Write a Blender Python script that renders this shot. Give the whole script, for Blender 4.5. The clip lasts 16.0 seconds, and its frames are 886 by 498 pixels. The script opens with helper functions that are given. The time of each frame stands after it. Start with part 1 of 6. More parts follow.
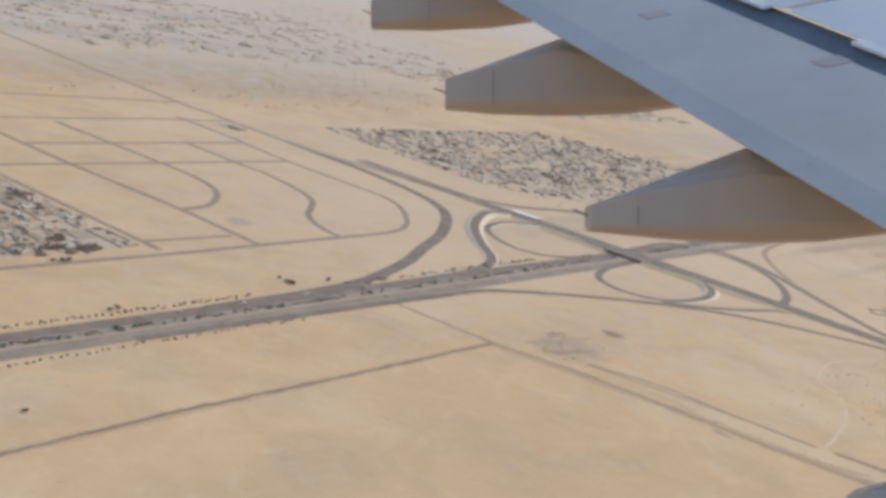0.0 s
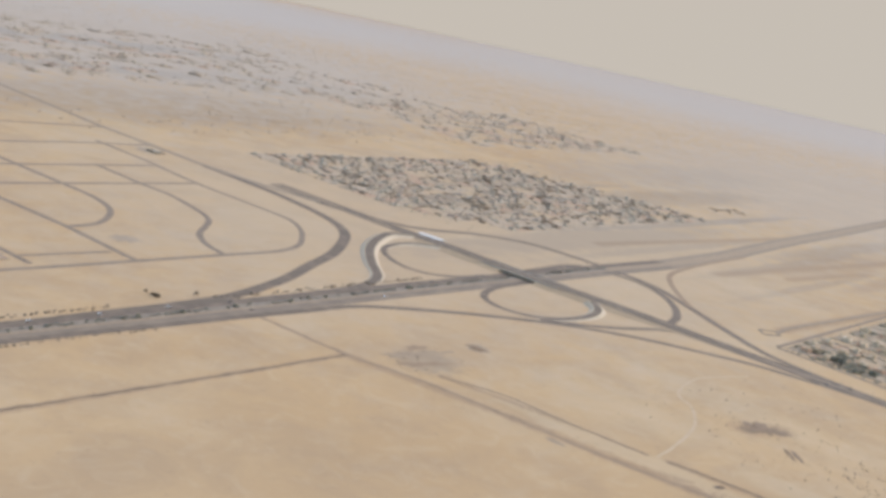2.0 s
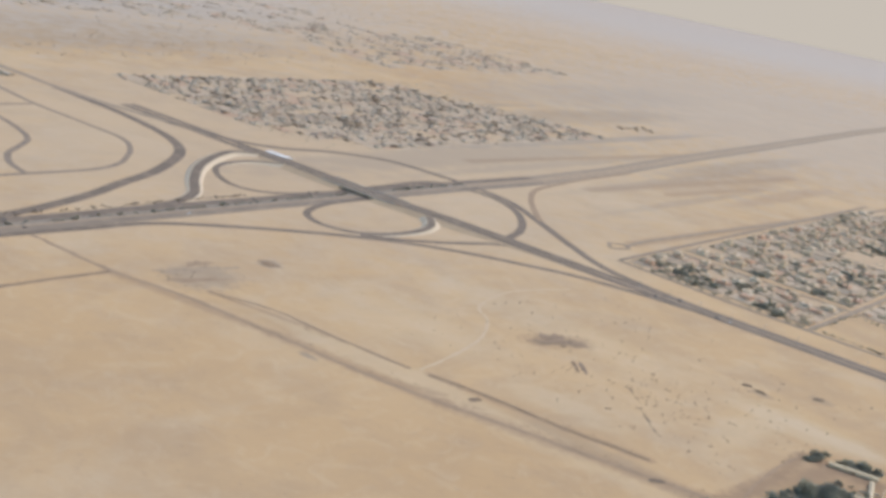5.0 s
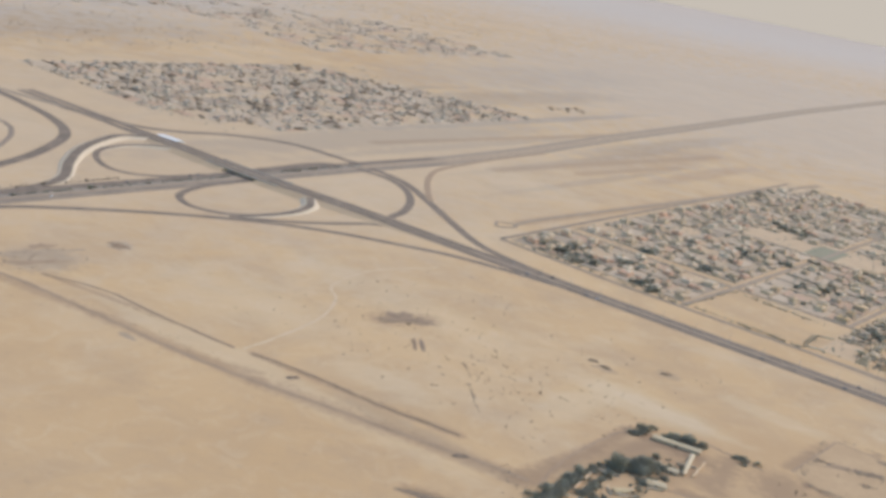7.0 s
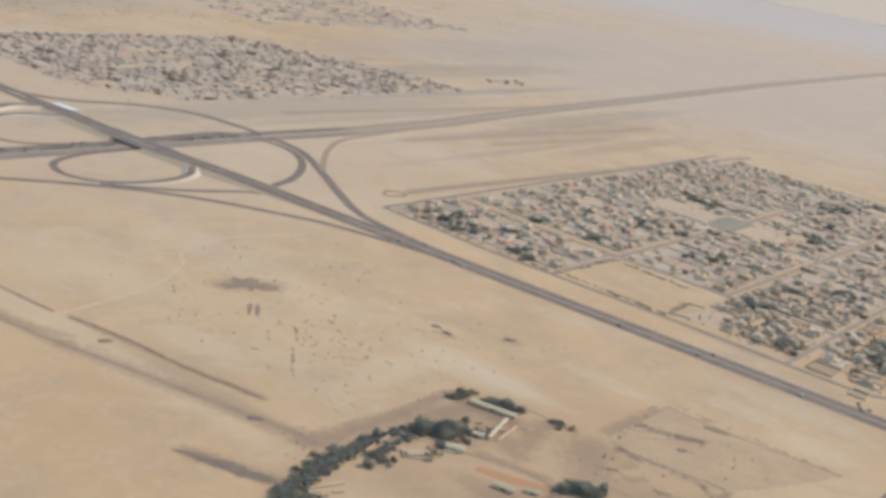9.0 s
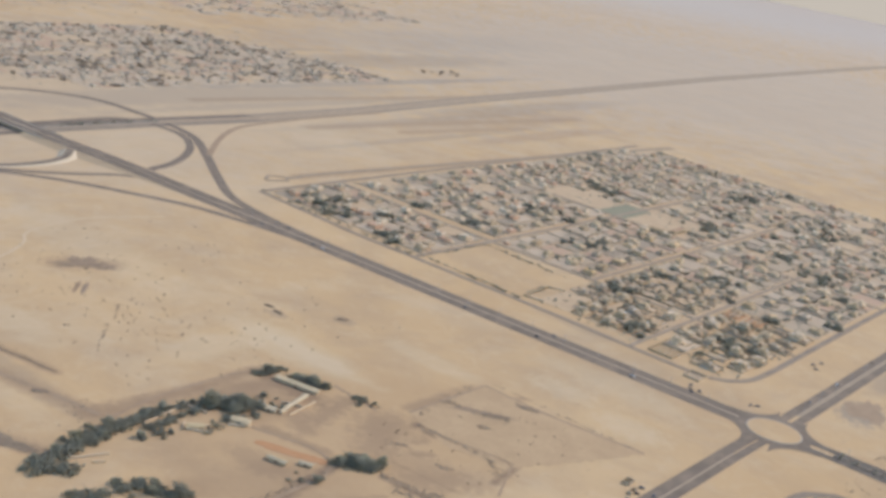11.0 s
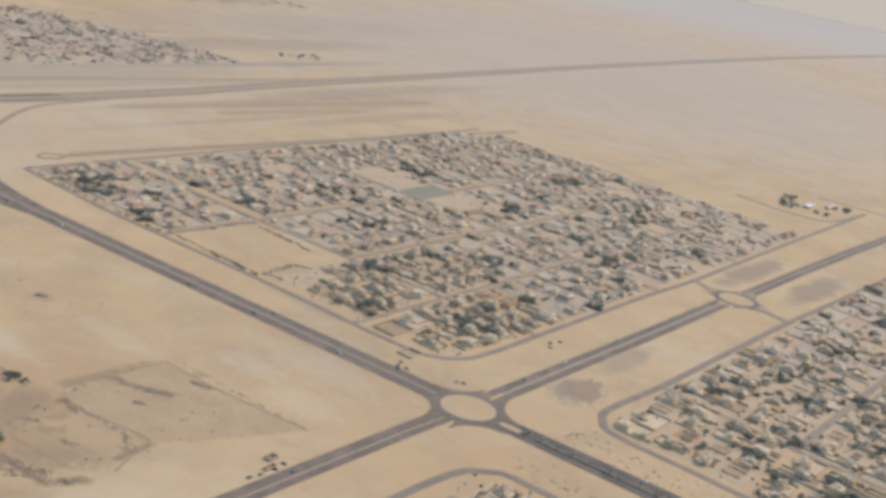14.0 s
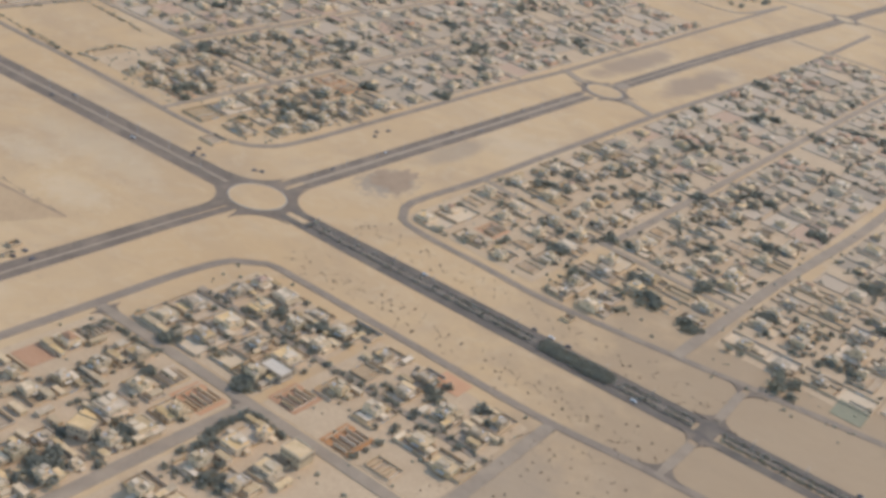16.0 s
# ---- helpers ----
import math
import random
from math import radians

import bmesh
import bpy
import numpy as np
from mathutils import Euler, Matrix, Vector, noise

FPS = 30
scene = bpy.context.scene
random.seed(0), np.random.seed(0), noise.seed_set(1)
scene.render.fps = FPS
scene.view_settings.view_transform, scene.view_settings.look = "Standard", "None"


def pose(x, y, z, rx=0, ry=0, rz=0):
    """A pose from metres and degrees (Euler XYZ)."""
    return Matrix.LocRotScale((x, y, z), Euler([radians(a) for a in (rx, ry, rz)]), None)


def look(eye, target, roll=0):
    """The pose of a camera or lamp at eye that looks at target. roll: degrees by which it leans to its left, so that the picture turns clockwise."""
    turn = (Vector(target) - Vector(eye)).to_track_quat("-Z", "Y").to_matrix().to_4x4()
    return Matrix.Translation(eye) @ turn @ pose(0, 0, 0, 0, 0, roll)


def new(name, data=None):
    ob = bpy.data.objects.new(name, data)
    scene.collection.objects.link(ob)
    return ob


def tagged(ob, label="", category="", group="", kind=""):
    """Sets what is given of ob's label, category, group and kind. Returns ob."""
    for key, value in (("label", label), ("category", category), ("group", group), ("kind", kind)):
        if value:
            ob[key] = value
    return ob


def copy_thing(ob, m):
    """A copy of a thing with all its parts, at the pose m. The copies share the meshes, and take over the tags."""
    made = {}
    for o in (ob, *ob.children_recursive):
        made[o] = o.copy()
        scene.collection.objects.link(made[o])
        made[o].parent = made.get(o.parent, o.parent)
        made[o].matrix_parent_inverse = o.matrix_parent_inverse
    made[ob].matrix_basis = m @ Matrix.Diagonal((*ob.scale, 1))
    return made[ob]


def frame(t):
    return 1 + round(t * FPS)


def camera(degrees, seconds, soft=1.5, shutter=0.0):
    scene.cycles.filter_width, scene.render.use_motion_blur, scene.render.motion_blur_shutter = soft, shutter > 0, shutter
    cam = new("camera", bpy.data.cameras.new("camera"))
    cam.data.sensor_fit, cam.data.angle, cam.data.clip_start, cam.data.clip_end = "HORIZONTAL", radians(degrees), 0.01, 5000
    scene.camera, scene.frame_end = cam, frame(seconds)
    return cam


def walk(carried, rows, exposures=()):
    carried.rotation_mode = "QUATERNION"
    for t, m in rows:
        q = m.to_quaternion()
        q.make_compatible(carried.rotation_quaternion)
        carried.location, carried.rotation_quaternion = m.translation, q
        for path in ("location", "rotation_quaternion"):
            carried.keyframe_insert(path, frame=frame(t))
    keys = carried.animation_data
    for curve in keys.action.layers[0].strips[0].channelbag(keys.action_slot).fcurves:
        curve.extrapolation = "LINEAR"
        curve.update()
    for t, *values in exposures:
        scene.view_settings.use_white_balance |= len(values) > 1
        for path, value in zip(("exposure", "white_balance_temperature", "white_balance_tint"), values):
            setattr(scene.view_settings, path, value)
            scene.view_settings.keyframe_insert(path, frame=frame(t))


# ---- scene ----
cam = camera(40.74, 16.0, 3.8)
# seconds, metres, degrees
ROWS = [
    (0.0, 0.64, 4.48, 122.17, 76.18, -11.92, -3.80),
    (0.5, 12.06, -0.47, 123.16, 76.79, -12.13, -3.82),
    (1.0, 24.62, -6.36, 125.16, 77.33, -12.19, -3.81),
    (1.5, 36.23, -9.04, 126.71, 77.68, -12.24, -3.90),
    (2.0, 48.98, -11.10, 128.09, 77.87, -12.16, -3.90),
    (2.5, 61.19, -8.31, 128.88, 77.91, -12.22, -3.96),
    (3.0, 73.49, -3.82, 128.72, 77.77, -12.27, -4.05),
    (3.5, 86.38, -1.45, 129.30, 76.58, -12.11, -4.14),
    (4.0, 98.97, 0.50, 130.12, 74.70, -11.89, -4.25),
    (4.2, 104.04, 1.23, 130.05, 74.57, -11.75, -4.33),
    (6.3, 159.59, -0.40, 133.99, 75.37, -10.63, -4.95),
    (6.5, 164.48, -0.32, 134.75, 75.04, -10.61, -5.02),
    (7.0, 177.94, -1.29, 136.42, 74.31, -10.50, -5.00),
    (7.5, 191.47, -2.53, 137.48, 73.87, -10.47, -4.96),
    (8.0, 205.82, -3.43, 138.73, 73.58, -10.37, -4.83),
    (8.5, 220.15, -2.58, 139.14, 73.42, -10.37, -4.76),
    (9.0, 233.80, -4.66, 141.42, 73.24, -10.45, -4.74),
    (11.5, 307.25, -16.38, 149.54, 72.98, -10.63, -4.39),
    (12.0, 321.83, -20.23, 152.43, 72.89, -10.64, -4.45),
    (12.5, 337.04, -21.32, 153.50, 72.92, -10.77, -4.62),
    (13.0, 351.56, -22.87, 155.48, 72.89, -10.90, -5.01),
    (13.5, 366.77, -20.09, 156.24, 72.89, -11.02, -5.37),
    (14.0, 382.17, -14.61, 155.75, 72.99, -11.14, -5.88),
    (14.5, 398.95, -12.64, 156.37, 72.47, -11.41, -6.03),
    (15.0, 415.49, -8.63, 156.53, 70.54, -11.69, -6.19),
    (15.5, 432.16, -3.65, 156.48, 67.13, -12.04, -6.07),
    (16.0, 447.75, -4.23, 159.60, 63.12, -12.09, -5.65),
]
walk(cam, [(t, pose(x, y, z, rx, ry, rz)) for t, x, y, z, rx, ry, rz in ROWS], exposures=((0.0, 0.77), (4.2, 0.79), (6.5, 0.79), (9.0, 0.78), (12.0, 0.76), (14.5, 0.75), (16.0, 0.74)))

# ---- light: hazy desert morning, sun from the east ----
SUN_EL, SUN_AZ = 35.0, 30.0  # degrees above the ground; degrees from +x towards +y
world = bpy.data.worlds.new("desert_sky")
scene.world = world
world.use_nodes = True
sky = world.node_tree.nodes.new("ShaderNodeTexSky")
sky.sky_type, sky.sun_disc = "NISHITA", False
sky.sun_elevation, sky.sun_rotation = radians(SUN_EL), radians(90 - SUN_AZ)
sky.air_density, sky.dust_density, sky.altitude = 1.0, 0.4, 0
background = world.node_tree.nodes["Background"]
background.inputs["Strength"].default_value = 0.15
world.node_tree.links.new(sky.outputs["Color"], background.inputs["Color"])
sun = new("sun", bpy.data.lights.new("sun", "SUN"))
sun.data.energy, sun.data.angle, sun.data.color = 1.65, radians(5.0), (1.0, 0.855, 0.70)
sun.matrix_world = look((math.cos(radians(SUN_AZ)) * 100, math.sin(radians(SUN_AZ)) * 100, 100 * math.tan(radians(SUN_EL))), (0, 0, 0))


# ---- the town grid: a runs south-east along the boulevard, b north-east along the cross street ----
CENTRE, TURN = Vector((456.7, 329.7, 0.0)), -41.8
UA = Vector((math.cos(radians(TURN)), math.sin(radians(TURN)), 0.0))
UB = Vector((-UA.y, UA.x, 0.0))
rng = random.Random(7)


def at(a, b, z=0.0):
    """A place on the town grid."""
    return CENTRE + UA * a + UB * b + Vector((0, 0, z))


def grid_pose(a, b, z=0.0, turn=0.0):
    p = at(a, b, z)
    return pose(p.x, p.y, p.z, 0, 0, TURN + turn)


# ---- materials ----
def material(name, rough=0.9, metal=0.0):
    m = bpy.data.materials.new(name)
    m.use_nodes = True
    shader = m.node_tree.nodes["Principled BSDF"]
    shader.inputs["Roughness"].default_value, shader.inputs["Metallic"].default_value = rough, metal
    shader.inputs["Specular IOR Level"].default_value = 0.25
    return m, m.node_tree, shader


def node(tree, kind, **values):
    n = tree.nodes.new(kind)
    for key, value in values.items():
        n.inputs[key.replace("_", " ")].default_value = value
    return n


def mix(tree, factor, one, two):
    n = tree.nodes.new("ShaderNodeMix")
    n.data_type = "RGBA"
    for socket, value in ((n.inputs[0], factor), (n.inputs[6], one), (n.inputs[7], two)):
        if isinstance(value, bpy.types.NodeSocket):
            tree.links.new(value, socket)
        elif isinstance(value, tuple):
            socket.default_value = (*value, 1)
        else:
            socket.default_value = value
    return n.outputs[2]


def place(tree):
    return tree.nodes.new("ShaderNodeNewGeometry").outputs["Position"]


def fractal(tree, scale, detail=4.0, rough=0.6, low=0.35, high=0.65, where=None, distort=0.0):
    """Noise in metres, stretched between two limits to 0..1."""
    n = node(tree, "ShaderNodeTexNoise", Scale=scale, Detail=detail, Roughness=rough, Distortion=distort)
    tree.links.new(where or place(tree), n.inputs["Vector"])
    r = node(tree, "ShaderNodeMapRange", From_Min=low, From_Max=high)
    tree.links.new(n.outputs["Fac"], r.inputs["Value"])
    return r.outputs["Result"]


def math_node(tree, op, one, two=0.0):
    n = tree.nodes.new("ShaderNodeMath")
    n.operation = op
    for socket, value in ((n.inputs[0], one), (n.inputs[1], two)):
        if isinstance(value, bpy.types.NodeSocket):
            tree.links.new(value, socket)
        else:
            socket.default_value = value
    return n.outputs[0]


def bump(tree, shader, height, strength=0.3, distance=0.1):
    n = node(tree, "ShaderNodeBump", Strength=strength, Distance=distance)
    tree.links.new(height, n.inputs["Height"])
    tree.links.new(n.outputs["Normal"], shader.inputs["Normal"])


def varied(name, one, two, scale=0.8, rough=0.9, per_object=0.0, speck=0.12, low=0.3, high=0.7, drift=0.0):
    """A dusty surface of two tones, with fine grain, and a tone of its own for each object."""
    m, tree, shader = material(name, rough)
    colour = mix(tree, fractal(tree, scale, 5, 0.65, low, high), one, two)
    grain = fractal(tree, scale * 9, 3, 0.7, 0.3, 0.7)
    colour = mix(tree, math_node(tree, "MULTIPLY", grain, speck), colour, tuple(c * 0.45 for c in one))
    if drift:  # blown sand and worn streaks
        sandy = math_node(tree, "MULTIPLY", fractal(tree, 0.11, 6, 0.7, 0.46, 0.74, distort=0.8), drift)
        colour = mix(tree, sandy, colour, (0.43, 0.315, 0.205))
        colour = mix(tree, math_node(tree, "MULTIPLY", fractal(tree, 0.5, 5, 0.7, 0.55, 0.8), drift * 0.6), colour, tuple(c * 0.6 for c in one))
    if per_object:
        info = tree.nodes.new("ShaderNodeObjectInfo")
        hsv = node(tree, "ShaderNodeHueSaturation")
        r = node(tree, "ShaderNodeMapRange", To_Min=1 - per_object, To_Max=1 + per_object * 0.6)
        tree.links.new(info.outputs["Random"], r.inputs["Value"])
        tree.links.new(r.outputs["Result"], hsv.inputs["Value"])
        s = node(tree, "ShaderNodeMapRange", To_Min=1 + per_object, To_Max=1 - per_object * 0.5)
        tree.links.new(math_node(tree, "FRACT", math_node(tree, "MULTIPLY", info.outputs["Random"], 7.3)), s.inputs["Value"])
        tree.links.new(s.outputs["Result"], hsv.inputs["Saturation"])
        tree.links.new(colour, hsv.inputs["Color"])
        colour = hsv.outputs["Color"]
    tree.links.new(colour, shader.inputs["Base Color"])
    bump(tree, shader, grain, 0.25, 0.05)
    return m


# soil stains, painted far haze and vignette on the plain: a, b, half-length along a and b, strength, tone
DARK, PALE, BROWN, GREY = (0.34, 0.255, 0.17), (0.63, 0.50, 0.33), (0.37, 0.255, 0.16), (0.285, 0.235, 0.18)
SOIL, UMBER = (0.325, 0.217, 0.132), (0.245, 0.165, 0.108)
STAINS_HAZE_VIGNETTE = (
    (-74, -126, 50, 66, 0.65, (0.475, 0.31, 0.165)), (-104, -132, 14, 20, 0.4, SOIL), (-72, -112, 12, 12, 0.35, SOIL), (-50, -124, 16, 10, 0.35, SOIL), (-78, -158, 12, 5, 0.4, SOIL), (-74, -78, 5, 18, 0.4, SOIL), (-113, -150, 8, 30, 0.35, SOIL), (-60, -170, 26, 24, 0.35, SOIL), (-104, -118, 16, 5, 0.6, UMBER), (14, 47, 9, 13, 0.75, GREY), (10, 92, 6, 22, 0.45, GREY),
    (-11, 275, 8, 48, 0.75, (0.33, 0.24, 0.165)), (20, 285, 9, 38, 0.75, (0.33, 0.24, 0.165)), (-312, -188, 13, 15, 0.5, GREY), (-315, -153, 5, 5, 0.7, GREY),
    (-468, -203, 6, 7, 0.7, GREY), (-636, -56, 10, 8, 0.8, GREY),
    (-30, -45, 14, 8, 0.30, PALE), (-58, -40, 14, 7, 0.24, PALE), (0, -120, 14, 30, 0.21, PALE), (-232, -95, 60, 14, 0.21, PALE),
    (-134, -63, 5, 4, 0.55, DARK), (-149, -80, 5, 3, 0.55, DARK), (-430, 130, 22, 200, 0.7, DARK), (-402, 190, 7, 170, 0.65, DARK), (-352, 260, 7, 150, 0.6, DARK), (-315, 210, 5, 120, 0.5, DARK), (-450, 320, 8, 220, 0.7, GREY), (-365, 420, 14, 160, 0.6, DARK), (-300, 330, 10, 90, 0.5, BROWN),
    (-340, 330, 26, 120, 0.45, BROWN), (-320, 140, 40, 22, 0.18, PALE), (-800, 100, 90, 260, 0.4, GREY), (-960, 330, 80, 240, 0.4, GREY),
    # the broad grey-beige tones put distance haze into the ground's colour
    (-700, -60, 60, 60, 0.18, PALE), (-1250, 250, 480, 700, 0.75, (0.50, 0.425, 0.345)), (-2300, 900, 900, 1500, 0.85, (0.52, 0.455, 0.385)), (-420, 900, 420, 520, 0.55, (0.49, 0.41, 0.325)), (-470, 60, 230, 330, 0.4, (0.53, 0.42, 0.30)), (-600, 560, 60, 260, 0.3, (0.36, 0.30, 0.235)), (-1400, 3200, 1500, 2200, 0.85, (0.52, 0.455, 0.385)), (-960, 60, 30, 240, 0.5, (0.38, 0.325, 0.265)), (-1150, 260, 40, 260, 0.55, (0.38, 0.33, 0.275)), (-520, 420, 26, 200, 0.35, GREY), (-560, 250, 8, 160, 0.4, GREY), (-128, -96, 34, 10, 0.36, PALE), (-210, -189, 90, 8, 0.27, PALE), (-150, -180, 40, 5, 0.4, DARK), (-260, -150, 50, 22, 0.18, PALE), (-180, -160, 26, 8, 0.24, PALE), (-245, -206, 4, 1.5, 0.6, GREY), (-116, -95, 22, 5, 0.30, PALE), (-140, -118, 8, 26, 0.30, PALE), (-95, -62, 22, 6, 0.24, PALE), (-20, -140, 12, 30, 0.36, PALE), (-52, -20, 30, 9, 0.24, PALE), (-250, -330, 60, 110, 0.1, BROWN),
    # the first two darken the sand to imitate the window's vignette
    (170, 18, 75, 70, 0.8, (0.37, 0.262, 0.16)), (150, -60, 34, 40, 0.6, (0.40, 0.283, 0.174)), (112, -110, 22, 20, 0.35, GREY), (130, -60, 14, 22, 0.35, GREY), (-90, 20, 20, 5, 0.3, GREY), (-60, 0, 30, 30, 0.2, DARK),
)


# worn soil along lines on the plain: a, b to a, b, half-width, strength, tone
SEAMS = (
    (-89.6, -143.0, -71.9, -139.4, 2.6, 0.75, SOIL), (-86, -127, -90, -110, 4.2, 0.7, SOIL), (-62.0, -181, -61.2, -168, 2.4, 0.8, UMBER), (-61.2, -168, -65.4, -141.3, 2.4, 0.85, UMBER),
    (-121, -178, -119.5, -160, 4.6, 0.75, SOIL), (-119.5, -160, -118.5, -142, 3.6, 0.75, SOIL), (-118.5, -142, -119.6, -117.8, 2.8, 0.75, SOIL), (-112, -140, -108, -118, 4.0, 0.4, SOIL),
    (-98, -172, -80, -178, 9, 0.3, SOIL), (-48, -130, -38, -116, 7, 0.5, SOIL), (-68, -96, -50, -92, 6, 0.5, SOIL), (-44, -86, -34, -72, 6, 0.4, SOIL), (-66, -126, -74, -112, 8, 0.6, SOIL), (-84, -134, -96, -128, 5, 0.65, SOIL), (-76, -161, -66, -152, 4, 0.4, SOIL), (-40, -150, -30, -140, 5, 0.35, SOIL), (-60, -172, -44, -160, 6, 0.3, SOIL),
    (-63.9, -105.3, -36.3, -99.1, 1.3, 0.8, UMBER), (-36.3, -99.1, -34.4, -112.6, 1.6, 0.7, UMBER), (-53.8, -136.1, -34.2, -134.7, 1.6, 0.8, UMBER), (-77, -97, -75.8, -79.4, 2.6, 0.6, SOIL), (-75.8, -79.4, -60.6, -57.6, 2.0, 0.55, SOIL),
    (-70.5, -83.8, -51.8, -75.4, 1.8, 0.7, UMBER), (-57.6, -127.4, -39.0, -125.8, 0.7, 0.6, SOIL), (-51.8, -153.9, -47.0, -143.9, 1.4, 0.5, SOIL), (-33, -130, -30.5, -126, 2.2, 0.7, UMBER), (-68.5, -104.2, -67, -101, 2.2, 0.7, UMBER), (-61.6, -112, -61, -109, 2.0, 0.5, SOIL), (-57, -118, -54, -115, 2.0, 0.6, SOIL), (-113, -132, -109, -120, 3.0, 0.5, SOIL),
    (-275, 60, -261, 281, 4.5, 0.6, SOIL), (-261, 281, -250, 420, 4.5, 0.55, SOIL), (-352, 150, -330, 420, 6, 0.4, SOIL), (-330, 210, -318, 330, 5, 0.4, SOIL), (-420, 120, -398, 430, 5, 0.5, SOIL),
    (-328, -215, -263, -203, 3.2, 0.5, SOIL), (-263, -203, -201, -195, 3.6, 0.5, SOIL), (-201, -195, -119, -176, 4.2, 0.55, SOIL), (-300, -196, -254, -186, 1.6, 0.5, SOIL), (-217, -181, -171, -175, 2.0, 0.55, SOIL), (-171, -175, -146, -170, 2.2, 0.6, SOIL), (-232, -201, -205, -190, 2.0, 0.35, SOIL),
    (-134, -208, -109, -199.5, 3.6, 0.6, UMBER), (-218, -118, -210, -102, 6.5, 0.5, SOIL), (-327.5, -420, -328, -215, 1.8, 0.4, SOIL),
)


def vector_node(tree, operation, one, two=None):
    """A vector operation on a socket and a socket or a constant."""
    n = tree.nodes.new("ShaderNodeVectorMath")
    n.operation = operation
    tree.links.new(one, n.inputs[0])
    if isinstance(two, tuple):
        n.inputs[1].default_value = two
    elif two is not None:
        tree.links.new(two, n.inputs[1])
    return n


def sand_material():
    m, tree, shader = material("desert_sand", 0.95)
    shader.inputs["Specular IOR Level"].default_value = 0.1
    colour = mix(tree, fractal(tree, 0.006, 5, 0.55, 0.3, 0.7), (0.53, 0.347, 0.178), (0.595, 0.412, 0.228))
    colour = mix(tree, math_node(tree, "MULTIPLY", fractal(tree, 0.03, 6, 0.62, 0.42, 0.72, distort=0.6), 0.62), colour, (0.42, 0.295, 0.18))
    colour = mix(tree, math_node(tree, "MULTIPLY", fractal(tree, 0.014, 5, 0.6, 0.52, 0.72, distort=1.0), 0.3), colour, (0.62, 0.50, 0.345))
    colour = mix(tree, math_node(tree, "MULTIPLY", fractal(tree, 0.28, 5, 0.7, 0.58, 0.78), 0.4), colour, (0.31, 0.235, 0.155))
    colour = mix(tree, math_node(tree, "MULTIPLY", fractal(tree, 0.09, 7, 0.72, 0.5, 0.7, distort=1.4), 0.22), colour, (0.66, 0.53, 0.365))
    # stains, painted haze and vignette, with wavering edges
    frame_node = node(tree, "ShaderNodeMapping", Location=tuple(-CENTRE), Rotation=(0, 0, 0))
    tree.links.new(place(tree), frame_node.inputs["Vector"])
    turned = node(tree, "ShaderNodeVectorRotate", Angle=radians(-TURN))
    turned.rotation_type = "Z_AXIS"
    tree.links.new(frame_node.outputs["Vector"], turned.inputs["Vector"])
    waver = node(tree, "ShaderNodeTexNoise", Scale=0.07, Detail=6.0, Roughness=0.65)
    tree.links.new(place(tree), waver.inputs["Vector"])
    wave = math_node(tree, "MULTIPLY", math_node(tree, "SUBTRACT", waver.outputs["Fac"], 0.5), 1.5)
    ragged = node(tree, "ShaderNodeTexNoise", Scale=0.4, Detail=5.0, Roughness=0.6)
    tree.links.new(place(tree), ragged.inputs["Vector"])
    ragged = math_node(tree, "MULTIPLY", math_node(tree, "SUBTRACT", ragged.outputs["Fac"], 0.5), 1.8)
    for a, b, ha, hb, strength, tone in STAINS_HAZE_VIGNETTE:
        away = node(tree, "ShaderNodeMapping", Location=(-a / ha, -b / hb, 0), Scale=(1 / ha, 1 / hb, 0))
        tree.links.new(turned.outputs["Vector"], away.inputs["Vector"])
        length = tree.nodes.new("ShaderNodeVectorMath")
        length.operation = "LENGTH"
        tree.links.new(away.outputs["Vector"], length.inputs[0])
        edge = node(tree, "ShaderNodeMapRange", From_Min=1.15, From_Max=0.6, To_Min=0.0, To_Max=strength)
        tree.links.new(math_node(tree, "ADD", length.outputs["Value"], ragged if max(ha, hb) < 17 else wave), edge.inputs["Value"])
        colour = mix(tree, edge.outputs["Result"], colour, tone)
    for a0, b0, a1, b1, half, strength, tone in SEAMS:
        run = Vector((a1 - a0, b1 - b0, 0.0))
        chained = vector_node(tree, "MULTIPLY_ADD", colour, (1e-6, 1e-6, 1e-6))  # keeps the seams in sequence
        tree.links.new(turned.outputs["Vector"], chained.inputs[2])
        start = vector_node(tree, "SUBTRACT", chained.outputs["Vector"], (a0, b0, 0.0))
        along = math_node(tree, "MULTIPLY", vector_node(tree, "DOT_PRODUCT", start.outputs["Vector"], tuple(run)).outputs["Value"], 1 / run.length_squared)
        along.node.use_clamp = True
        foot = node(tree, "ShaderNodeVectorMath")
        foot.operation = "SCALE"
        foot.inputs[0].default_value = tuple(run)
        tree.links.new(along, foot.inputs["Scale"])
        gap = vector_node(tree, "LENGTH", vector_node(tree, "SUBTRACT", start.outputs["Vector"], foot.outputs["Vector"]).outputs["Vector"])
        away = math_node(tree, "ADD", math_node(tree, "MULTIPLY", gap.outputs["Value"], 1 / half), ragged)
        edge = node(tree, "ShaderNodeMapRange", From_Min=1.2, From_Max=0.25, To_Min=0.0, To_Max=strength)
        tree.links.new(away, edge.inputs["Value"])
        colour = mix(tree, edge.outputs["Result"], colour, tone)
    tree.links.new(colour, shader.inputs["Base Color"])
    bump(tree, shader, fractal(tree, 0.15, 6, 0.65, 0.2, 0.8), 0.22, 0.5)
    return m


